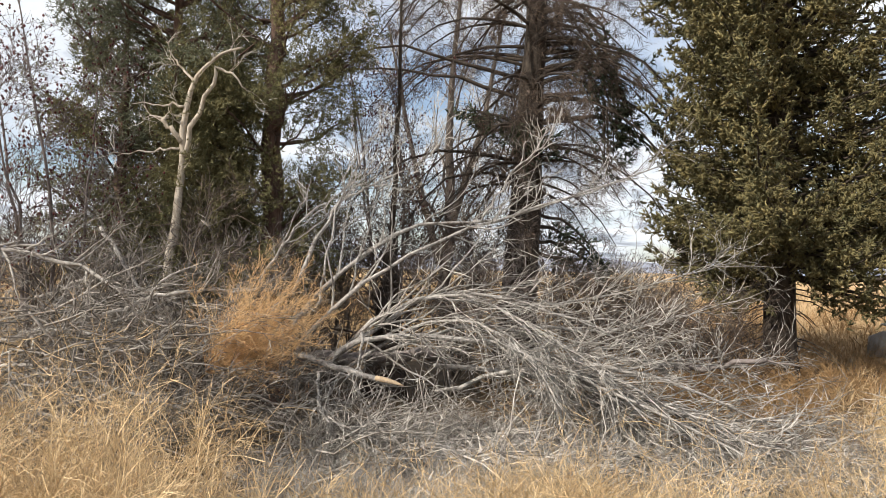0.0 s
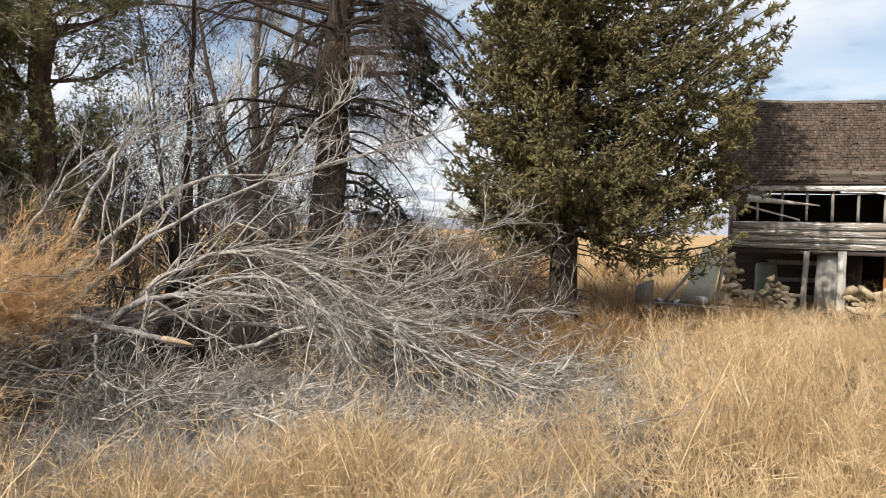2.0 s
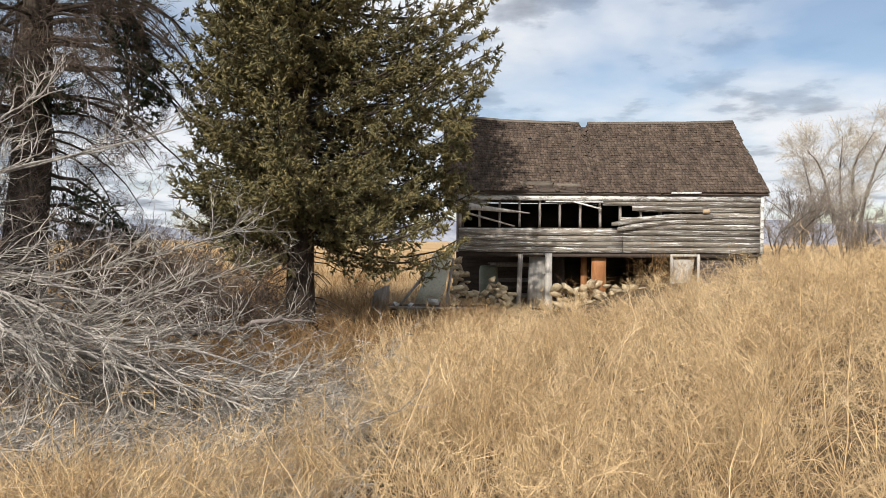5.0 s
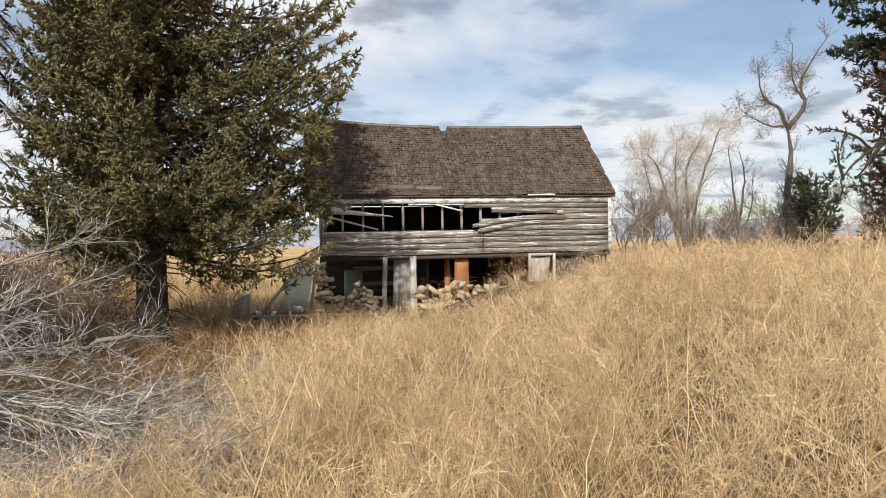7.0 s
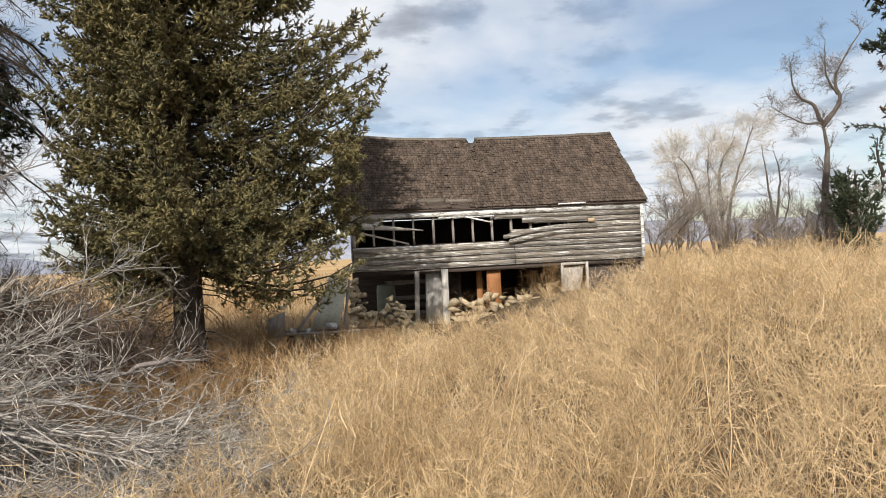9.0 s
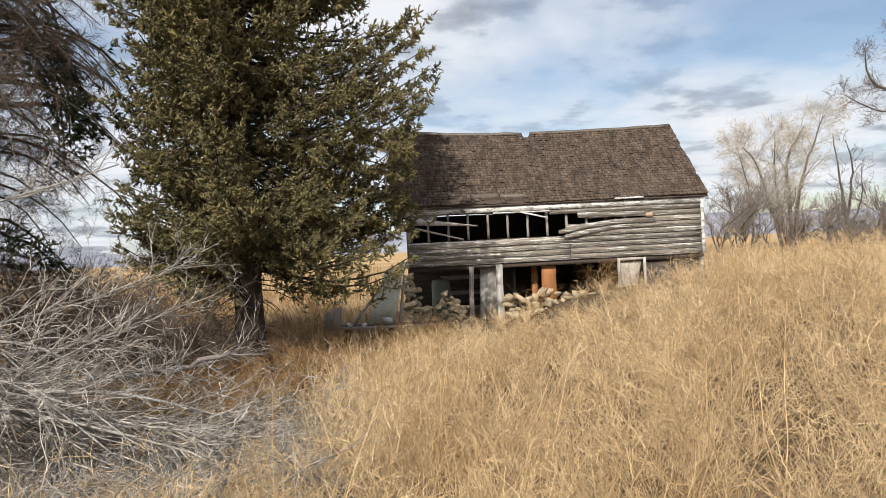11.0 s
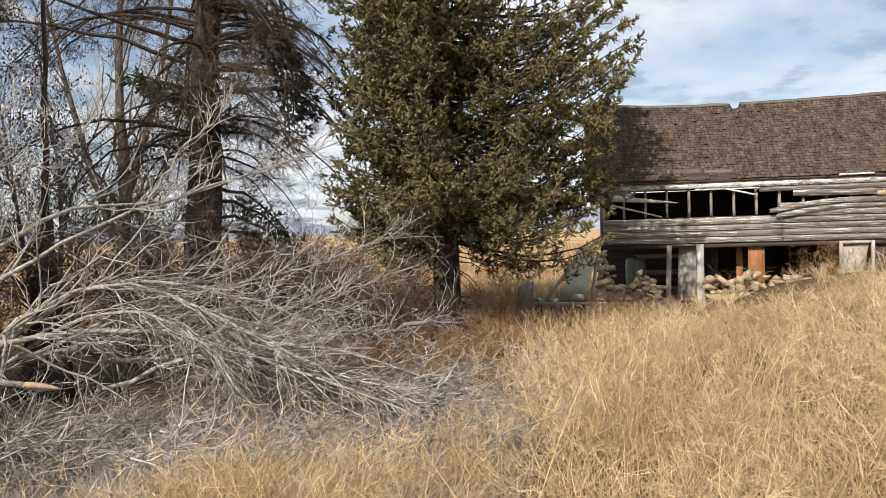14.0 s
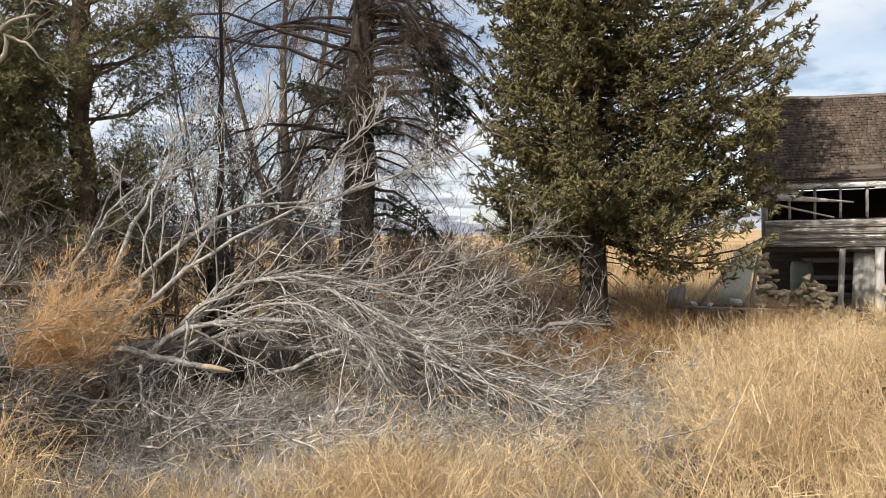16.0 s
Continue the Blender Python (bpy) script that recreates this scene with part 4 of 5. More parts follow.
def fallen(points, r0, r1, seed, label, m=14, ln=0.75, up=0.05, mat="deadwood", dense=(5, 3), start=0.2, angle=38, twig="deadtwig", group="fallen branches in the brush pile"):
    """A dead limb with its side shoots and twigs."""
    rng = np.random.default_rng(seed)
    P = curve(points, 16, 0.012, rng)[None]
    R = 0.64 * np.linspace(r0, r1, 16)[None] * rng.uniform(0.85, 1.15, (1, 16))
    b = thing("fallen_branch", tuple(P[0, 0]), label, "branch", group)
    part("limb", Geo().tubes(P, R, 8, rng, True), M[mat], b, smooth=True)
    g = Geo()
    P1, R1 = sprout(P, R, m, ln, rng, angle, up, 0.16, 8, start, 0.55, 0.35, thin=0.0062)
    for a, r in zip(P1, R1):
        part("side_branch", Geo().tubes(a, r, 5, rng), M[mat], b)
    P2, R2 = sprout(P1, R1, dense[0], ln * 0.58, rng, 42, up, 0.3, 5, 0.15, 0.6, 0.4, thin=0.0035, tip=0.4)
    g.tubes(P2, R2, 3, rng)
    P3, R3 = sprout(P2, R2, dense[1], ln * 0.26, rng, 42, up, 0.2, 2, 0.1, 0.8, 0.3, thin=0.0031)
    g.spikes(P3[:, 0], P3[:, 1], R3[:, 0], rng)
    part("twig_tangle", g, M[twig], b, kind="stuff")


def build_pile():
    high = "bleached grey dead branch rising from the brush pile"
    low = "silver-grey fallen branch fanning out over the weeds"
    fallen([(-5.05, 3.7, 0.7), (-4.7, 3.95, 1.4), (-4.2, 4.56, 2.0), (-3.55, 5.26, 2.14), (-2.43, 6.32, 2.7)], 0.042, 0.008, 1, high, 13, 0.90, 0.12, dense=(4, 2))
    fallen([(-4.9, 3.75, 0.75), (-4.44, 3.97, 1.35), (-3.96, 4.5, 1.82), (-3.33, 5.5, 2.26), (-2.71, 6.33, 2.58)], 0.04, 0.008, 2, high, 12, 0.90, 0.1, dense=(4, 2))
    fallen([(-4.92, 3.87, 1.4), (-4.76, 4.19, 2.18), (-4.57, 4.51, 2.41), (-4.25, 5.03, 2.75)], 0.03, 0.007, 3, high, 10, 0.80, 0.15, dense=(4, 2))
    fallen([(-5.11, 3.65, 1.5), (-4.94, 4.01, 2.09), (-4.62, 4.6, 2.58)], 0.024, 0.006, 4, high, 9, 0.70, 0.15, dense=(4, 2))
    fallen([(-3.72, 5.04, 2.08), (-3.52, 5.4, 2.66), (-3.24, 5.77, 2.93)], 0.018, 0.005, 5, high, 8, 0.60, 0.15, dense=(4, 2))
    fallen([(-4.57, 3.81, 1.3), (-4.55, 3.98, 2.01), (-4.52, 4.28, 2.74)], 0.02, 0.005, 6, high, 9, 0.70, 0.15, dense=(4, 2))
    fallen([(-4.85, 3.95, 0.5), (-4.35, 4.05, 1.0), (-3.29, 4.48, 1.08), (-2.25, 4.57, 0.78), (-1.28, 4.56, 0.45)], 0.045, 0.01, 7, low, 22, 1.15, -0.08, angle=26)
    fallen([(-4.95, 3.95, 0.55), (-4.4, 4.1, 1.0), (-3.73, 4.54, 1.44), (-2.82, 4.97, 1.27), (-2.02, 5.4, 0.9)], 0.042, 0.01, 8, low, 22, 1.15, -0.06, angle=26)
    fallen([(-4.9, 4.1, 0.6), (-4.3, 4.2, 1.15), (-3.64, 4.49, 1.42), (-2.64, 4.62, 1.08), (-1.79, 4.43, 0.5)], 0.038, 0.009, 9, low, 22, 1.15, -0.1, angle=26)
    fallen([(-4.6, 4.1, 0.7), (-3.7, 4.27, 1.22), (-2.98, 4.32, 1.12), (-2.38, 4.19, 0.6)], 0.028, 0.008, 10, low, 18, 1.15, -0.12, angle=26)
    fallen([(-4.6, 4.5, 0.8), (-3.6, 4.88, 1.15), (-2.97, 5.9, 0.87), (-2.08, 7.05, 0.71), (-1.53, 7.77, 0.75)], 0.03, 0.007, 11, low, 16, 0.85, 0.03, angle=26)
    fallen([(-3.49, 5.18, 1.33), (-3.03, 5.87, 1.38), (-2.04, 6.85, 1.74)], 0.025, 0.006, 12, low, 16, 0.8, 0.08, angle=26)
    fallen([(-3.17, 5.13, 1.15), (-2.74, 6.0, 1.1), (-2.11, 6.73, 1.32)], 0.022, 0.006, 13, low, 16, 0.8, 0.05, angle=26)
    fallen([(-3.8, 4.5, 0.6), (-2.69, 4.71, 0.9), (-1.88, 4.71, 0.7), (-0.92, 4.83, 0.4)], 0.03, 0.008, 14, low, 20, 1.15, -0.05, angle=26)
    fallen([(-3.9, 4.6, 0.8), (-2.9, 4.9, 0.75), (-1.6, 5.3, 0.5), (-0.7, 5.6, 0.3)], 0.035, 0.008, 15, low, 22, 1.15, -0.04, angle=26)
    fallen([(-3.2, 4.9, 0.6), (-2.2, 5.2, 0.55), (-0.6, 6.2, 0.4)], 0.03, 0.007, 16, low, 22, 1.15, 0.0, angle=26)
    fallen([(-2.9, 4.7, 0.95), (-2.1, 5.0, 0.85), (-1.3, 5.5, 0.5), (-0.75, 5.95, 0.12)], 0.028, 0.007, 27, low, 20, 0.8, -0.12, angle=30)
    fallen([(-2.6, 4.6, 0.8), (-1.8, 4.8, 0.6), (-1.0, 5.1, 0.3), (-0.55, 5.3, 0.1)], 0.026, 0.007, 28, low, 20, 0.8, -0.12, angle=30)
    left = "grey dead branch heaped below the junipers"
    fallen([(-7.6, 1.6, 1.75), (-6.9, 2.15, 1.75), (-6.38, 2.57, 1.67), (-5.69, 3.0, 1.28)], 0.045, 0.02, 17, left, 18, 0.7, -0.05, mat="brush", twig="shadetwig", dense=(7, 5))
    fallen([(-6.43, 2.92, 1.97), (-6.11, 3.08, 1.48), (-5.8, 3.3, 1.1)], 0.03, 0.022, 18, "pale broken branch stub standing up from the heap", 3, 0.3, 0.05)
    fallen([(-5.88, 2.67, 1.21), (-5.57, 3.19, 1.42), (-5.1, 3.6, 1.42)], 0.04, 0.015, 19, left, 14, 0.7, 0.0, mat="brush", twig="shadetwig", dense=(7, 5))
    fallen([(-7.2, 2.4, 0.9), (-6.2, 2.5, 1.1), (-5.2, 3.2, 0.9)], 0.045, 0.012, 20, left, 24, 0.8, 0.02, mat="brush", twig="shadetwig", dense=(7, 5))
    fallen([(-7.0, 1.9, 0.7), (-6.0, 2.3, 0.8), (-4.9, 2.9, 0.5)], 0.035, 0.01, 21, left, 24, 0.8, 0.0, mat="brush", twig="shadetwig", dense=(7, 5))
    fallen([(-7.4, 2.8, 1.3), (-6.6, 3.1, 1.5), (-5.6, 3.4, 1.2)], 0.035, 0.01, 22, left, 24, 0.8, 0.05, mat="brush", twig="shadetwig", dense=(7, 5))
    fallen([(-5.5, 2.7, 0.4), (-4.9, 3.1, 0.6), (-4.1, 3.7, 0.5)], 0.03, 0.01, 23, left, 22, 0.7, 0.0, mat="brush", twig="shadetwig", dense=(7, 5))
    fallen([(-4.16, 3.94, 1.11), (-4.11, 3.85, 0.82), (-4.16, 3.6, 0.75), (-3.95, 3.35, 0.3)], 0.018, 0.008, 24, "grey root-like twig hanging down in front of the log", 16, 0.5, -0.12)
    fallen([(-4.3, 3.6, 0.8), (-4.05, 3.4, 0.55), (-3.6, 3.5, 0.4)], 0.02, 0.008, 25, "grey forked twig lying before the pile", 16, 0.5, -0.1)
    fallen([(-5.05, 3.9, 0.82), (-4.12, 5.0, 0.84)], 0.09, 0.08, 26, "thick dark fallen log under the branches", 4, 0.5, 0.0, "darklog", (5, 4))
    fallen([(-2.95, 6.56, 0.75), (-2.3, 6.6, 0.72), (-1.6, 6.7, 0.86)], 0.06, 0.03, 29, "dark limb lying out of the pile towards the spruce", 9, 0.55, 0.02, "darklog", (5, 3))
    rng = np.random.default_rng(77)
    stub = thing("broken_limb", (-4.5, 3.66, 0.9), "grey limb broken off to fresh yellow wood", "branch", "fallen branches in the brush pile")
    P = curve([(-4.6, 3.62, 0.92), (-4.1, 3.82, 0.8), (-3.78, 3.95, 0.73)], 10, 0.005, rng)
    part("limb", Geo().tubes(P, np.linspace(0.028, 0.022, 10), 9, rng, True), M["deadwood"], stub, smooth=True)
    P = curve([(-3.93, 3.87, 0.77), (-3.81, 3.925, 0.745), (-3.72, 3.965, 0.72)], 6)
    part("split_end", Geo().tubes(P, np.array((0.02, 0.024, 0.021, 0.017, 0.012, 0.005)), 7, rng, True), M["brokenwood"], stub, "fresh yellow split wood")
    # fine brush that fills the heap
    # the juniper-side heap has its shade put into the twig colour
    for label, mat, at, heaps in (("tangle of grey dead brushwood on the ground", "brush", (-3.0, 4.5, 0.0), ((120, (-3.6, 3.7, 0.1), (-0.9, 5.6, 0.5), 1), (110, (-4.2, 4.6, 0.4), (-2.6, 6.0, 1.0), 3), (60, (-4.7, 3.3, 0.05), (-3.6, 3.9, 0.3), 4), (150, (-4.5, 3.1, 0.05), (-2.0, 4.3, 0.5), 5), (60, (-2.4, 3.9, 0.05), (-0.9, 4.9, 0.3), 6))), ("heap of dead brushwood toned dark for the shade under the junipers", "shadetwig", (-5.8, 2.9, 0.0), ((420, (-7.6, 1.7, 0.1), (-4.6, 3.9, 1.35), 2),))):
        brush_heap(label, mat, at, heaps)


def brush_heap(label, mat, at, heaps):
    g = Geo()
    for count, lo, hi, seed in heaps:
        r = np.random.default_rng(seed)
        A = r.uniform(lo, hi, (count, 3))
        d = np.array((0.6, 0.35, 0.0)) + r.normal(size=(count, 3)) * (0.5, 0.5, 0.28)
        d /= np.linalg.norm(d, axis=1, keepdims=True)
        P = A[:, None] + d[:, None] * np.linspace(0, 1, 5)[None, :, None] * r.uniform(0.4, 1.1, (count, 1, 1)) + r.normal(size=(count, 5, 3)) * 0.025
        P[:, :, 2] = np.maximum(P[:, :, 2], 0.03)
        R = r.uniform(0.005, 0.0105, (count, 1)) * np.linspace(1, 0.3, 5)
        g.tubes(P, R, 4, r)
        P2, R2 = sprout(P, R, 7, 0.34, r, 45, 0.0, 0.25, 4, 0.1, 0.6, 0.3, thin=0.0032, tip=0.4)
        g.tubes(P2, R2, 3, r)
        P3, R3 = sprout(P2, R2, 3, 0.15, r, 45, 0.05, 0.1, 2, 0.1, 0.8, 0.3, thin=0.0026)
        g.blades(P3[:, 0], P3[:, 1], R3[:, 0] * 1.2, r)
    alone("brushwood", g, M[mat], at, label, "brushwood", kind="stuff")


def needle_fingers(geo, A, D, rng, ln=0.1, count=4, wide=0.017, needle=0.034, spindle=True):
    """Shoots thick with needles, from A along D: a faceted spindle each, with needle tufts standing off it."""
    N = len(A)
    if not N:
        return
    D = D / (np.linalg.norm(D, axis=1, keepdims=True) + 1e-9)
    L = (ln * rng.uniform(0.65, 1.35, N))[:, None]
    U = np.cross(D, rng.normal(size=(N, 3)))
    U /= np.linalg.norm(U, axis=1, keepdims=True) + 1e-9
    W = np.cross(D, U)
    w = wide * rng.uniform(0.7, 1.3, (N, 1))
    mid = A + D * L * 0.45
    V = np.stack([A, mid + U * w, mid + (W * 0.87 - U * 0.5) * w, mid - (W * 0.87 + U * 0.5) * w, A + D * L], 1)
    if spindle:
        geo.solid(V, (), [(0, 2, 1), (0, 3, 2), (0, 1, 3), (1, 2, 4), (2, 3, 4), (3, 1, 4)])
    if not count:
        return
    i = np.repeat(np.arange(N), count)
    s = rng.uniform(0.1, 0.9, N * count)[:, None]
    a = A[i] + D[i] * L[i] * s
    side = np.cross(D[i], rng.normal(size=(N * count, 3)))
    side /= np.linalg.norm(side, axis=1, keepdims=True) + 1e-9
    b = a + (D[i] * 0.7 + side * 0.9) * needle * rng.uniform(0.8, 1.4, (N * count, 1))
    geo.blades(a, b, wide * 0.42, rng)


def sprays(geo, twigs, lines, rng, side=24, shoots=9, start=0.3, ln=0.1, needles=9, length=0.42):
    """Flat drooping sprays along each limb: side branchlets left and right, each lined with shoots like bottle brushes."""
    N, k, _ = lines.shape
    i = np.repeat(np.arange(N), side)
    s = np.tile(np.linspace(start, 1.0, side), N) + rng.normal(size=N * side) * 0.015
    f = np.clip(s, 0, 0.999) * (k - 1)
    j = f.astype(int)
    u = (f - j)[:, None]
    tan = lines[i, j + 1] - lines[i, j]
    tan /= np.linalg.norm(tan, axis=1, keepdims=True) + 1e-9
    c = lines[i, j] * (1 - u) + lines[i, j + 1] * u
    across = np.cross(tan, (0, 0, 1.0))
    across /= np.linalg.norm(across, axis=1, keepdims=True) + 1e-9
    way = np.where(np.arange(N * side) % 2, 1.0, -1.0)[:, None]
    d = tan * rng.uniform(0.5, 0.9, (len(c), 1)) + across * way * rng.uniform(0.3, 0.9, (len(c), 1))
    d[:, 2] += rng.normal(size=len(c)) * 0.25 - 0.12
    d /= np.linalg.norm(d, axis=1, keepdims=True)
    L = length * rng.uniform(0.5, 1.25, (len(c), 1)) * (1.05 - 0.6 * np.clip(s, 0, 1))[:, None]
    sag = rng.uniform(0.3, 1.5, (len(c), 1))
    q = np.linspace(0, 1, 5)
    P = c[:, None] + d[:, None] * (L * q)[:, :, None] + np.array((0, 0, -1.0)) * (L * sag * (q - 0.75 * q**3))[:, :, None]
    twigs.tubes(P[::2], np.full((len(P[::2]), 5), 0.003), 3, rng)
    P2, _ = sprout(P, np.full((len(P), 5), 0.004), shoots, ln, rng, 50, -0.04, 0.1, 2, 0.12, 0.5, 0.15)
    A = np.concatenate([P2[:, 0], P[:, 4], P[:, 3]])
    D = np.concatenate([P2[:, 1] - P2[:, 0], P[:, 4] - P[:, 3], P[:, 4] - P[:, 2]])
    needle_fingers(geo, A, D, rng, ln, needles, 0.155 * ln, ln * 0.34)


def conifer(name, base, height, r, seed, label, reach, lo, whorl, mat, bark, shoots=(14, 6), droop=-0.12, count=3, ln=0.1, wide=0.017, fine_to=99, lean=(0, 0), bare=0.15, per=(6, 9), spindle=True, needle=0.034, even=0.45, east=0.0, bunch=None, arch=(-0.28, 0.3)):
    """A spruce: trunk, whorled limbs and shoots full of needles. reach(z) is the crown's radius; above fine_to the shoots are fewer and larger."""
    rng = np.random.default_rng(seed)
    base = np.asarray(base, float)
    tree = thing(name, tuple(base), label, "tree")
    zs = np.linspace(0, height, 22)
    P = base + np.stack([lean[0] * zs / height, lean[1] * zs / height, zs], 1) + np.concatenate([np.zeros((1, 3)), rng.normal(size=(21, 3)) * (0.02, 0.02, 0)])
    R = r * (1 - zs / height) ** 0.8 + 0.015 + r * 0.45 * np.exp(-zs / 0.25)
    part("trunk", Geo().tubes(P, R, 14, rng), M[bark], tree, smooth=True)
    lines, radii = [], []
    z = lo
    while z < height - 0.3:
        for _ in range(rng.integers(*per)):
            an = rng.uniform(0, 2 * np.pi)
            L = reach(z) * rng.uniform(0.62, 1.1) * (1 + east * math.cos(an))
            d = np.array((math.cos(an), math.sin(an), rng.uniform(-0.15, 0.3)))
            o = base + (lean[0] * z / height, lean[1] * z / height, z + rng.normal() * 0.05)
            u = np.linspace(0, 1, 7)[:, None]
            lines.append(o + d * L * u + np.array((0, 0, 1)) * (arch[0] * L * u + arch[1] * L * u**3) + rng.normal(size=(7, 3)) * 0.02 * u)
            radii.append((0.01 + 0.009 * L) * np.linspace(1, 0.25, 7))
        z += whorl * rng.uniform(0.7, 1.3)
    lines, radii = np.array(lines), np.array(radii)
    for a, b in zip(lines, radii):
        part("limb", Geo().tubes(a, b, 5, rng), M[bark], tree)
    P1, R1 = sprout(lines, radii, shoots[0], 0.55, rng, 55, droop, 0.16, 5, bare, 0.35, even, thin=0.003)
    part("branchlet_mass", Geo().tubes(P1[::4], R1[::4], 3, rng), M["browntwig"], tree, kind="stuff")
    low = P1[:, 0, 2] - base[2] < fine_to
    crown = Geo()
    if bunch:
        under = lines[:, 0, 2] - base[2] < fine_to
        stalks = Geo()
        sprays(crown, stalks, lines[under], rng, *bunch)
        sprays(crown, stalks, lines[~under], rng, 14, 4, 0.2, 0.2, 5, 0.6)
        part("stalk_mass", stalks, M["browntwig"], tree, kind="stuff")
        part("crown", crown, M[mat], tree, kind="stuff")
        return tree, rng
    for sel, k, big, c in ((low, shoots[1], 1.0, count), (~low, max(2, shoots[1] // 4), 1.9, 0 if spindle else count)):
        Pn, Rn = P1[sel], R1[sel]
        P2, _ = sprout(Pn, Rn, k, 0.16, rng, 45, droop * 0.6, 0.12, 2, 0.05, 0.5, 0.2)
        needle_fingers(crown, P2[:, 0], P2[:, 1] - P2[:, 0], rng, ln * big, c, wide * big, needle, spindle)
        needle_fingers(crown, Pn[:, 3], Pn[:, 4] - Pn[:, 3], rng, ln * 1.2 * big, c, wide * big, needle, spindle)
    part("crown", crown, M[mat], tree, kind="stuff")
    return tree, rng


def build_spruce():
    reach = lambda z: 1.75 + 0.5 * (z - 1.38) if z < 2.0 else 2.02 + 0.16 * math.sin(z * 2.6) if z < 5.2 else 2.05 * max(0.05, 1 - (z - 5.2) / 6.6)
    tree, rng = conifer("spruce_tree", (-2.1, 10.0, 0.08), 11.8, 0.2, 71, "tall olive-green spruce with drooping needle-laden boughs", reach, 1.62, 0.17, "needle", "bark", (4, 4), -0.2, 1, 0.062, 0.011, 5.8, per=(7, 10), bare=0.1, even=0.12, east=0.17, bunch=(24, 8, 0.14, 0.1, 7, 0.5))
    # the long boughs that reach up over the house corner
    P = np.array([curve([(-2.0, 10.0, 3.0 + 0.33 * k), (-0.9, 10.0 + 0.12 * k, 3.35 + 0.36 * k), (-0.1, 10.1 + 0.1 * k, 3.75 + 0.32 * k), (0.72 - 0.11 * abs(k - 1), 10.15 + 0.08 * k, 4.2 + 0.3 * k)], 8) for k in (-3, -2, -1, 0, 1, 2, 3, 4)])
    low = [curve([(-2.0, 10.0, 2.4 + 0.3 * k), (-1.0, 10.05 - 0.2 * k, 2.5 + 0.34 * k), (-0.3, 10.1 - 0.3 * k, 2.35 + 0.36 * k), (0.25, 10.2 - 0.35 * k, 2.2 + 0.34 * k)], 8) for k in range(4)]
    P = np.concatenate([P, low])
    R = np.array([np.linspace(0.015, 0.006, 8)] * len(P))
    for a, b in zip(P, R):
        part("limb", Geo().tubes(a, b, 6, rng), M["bark"], tree)
    g, t = Geo(), Geo()
    sprays(g, t, P, rng, 34, 8, 0.25, 0.1, 8, 0.44)
    part("bough_needles", g, M["needle"], tree, kind="stuff")
    part("stalk_mass", t, M["browntwig"], tree, kind="stuff")
    # dead snags low on the trunk
    for n in range(34):
        an, z = rng.uniform(0, 6.28), rng.uniform(0.35, 1.6)
        d = np.array((math.cos(an), math.sin(an), -0.25)) * rng.uniform(0.3, 0.8)
        o = np.array((-2.1, 10.0, z))
        part("snag", Geo().tubes(curve([o, o + d * 0.6, o + d + (0, 0, -0.12)], 6, 0.01, rng), np.linspace(0.012, 0.003, 6), 4, rng), M["bark"], tree)


def bare_tree(name, base, lines, r0, seed, label, levels, bark, twig, up=0.12, group="", category="tree", berries=0, ratio=0.3, thin=0.004):
    """A leafless tree: stems given by a few points each, then levels of (count, length, angle) shoots."""
    rng = np.random.default_rng(seed)
    tree = thing(name, base, label, category, group)
    P = np.array([curve(l, 14, 0.015, rng) for l in lines])
    R = np.array([np.linspace(r, r * 0.18, 14) for r in (r0 if isinstance(r0, (list, tuple)) else [r0] * len(lines))])
    for a, b in zip(P, R):
        part("trunk", Geo().tubes(a, b, 10, rng, True), M[bark], tree, smooth=True)
    g, prev = Geo(), (P, R)
    for n, (m, ln, an) in enumerate(levels):
        thick = ratio if n == 0 else 0.5
        last = n == len(levels) - 1
        k = 3 if last else 6
        P1, R1 = sprout(*prev, m, ln, rng, an, up, 0.2, k, 0.22 if n == 0 else 0.12, thick, 0.4, thin=thin)
        if last:
            g.blades(P1[:, 0], P1[:, 1] + (P1[:, 1] - P1[:, 0]) * 0.2, R1[:, 0], rng).blades(P1[:, 1], P1[:, 2], R1[:, 0], rng)
        elif n == 0:
            [part("bough", Geo().tubes(a, r, 6, rng), M[bark], tree) for a, r in zip(P1, R1)]
        else:
            g.tubes(P1, R1, 3, rng)
        prev = (P1, R1)
    part("twig_tangle", g, M[twig], tree, kind="stuff")
    if berries:
        tips = prev[0][rng.permutation(len(prev[0]))[:berries], 2]
        o = np.array([(1, 0, 0), (0, 1, 0), (-1, 0, 0), (0, -1, 0), (0, 0, 1.2), (0, 0, -1.2)]) * 0.013
        V = tips[:, None] + o[None] * rng.uniform(0.7, 1.4, (len(tips), 1, 1))
        part("berry_mass", Geo().solid(V, (), [(0, 1, 4), (1, 2, 4), (2, 3, 4), (3, 0, 4), (1, 0, 5), (2, 1, 5), (3, 2, 5), (0, 3, 5)]), M["berry"], tree, "dark shrivelled berries", "stuff")
    return tree


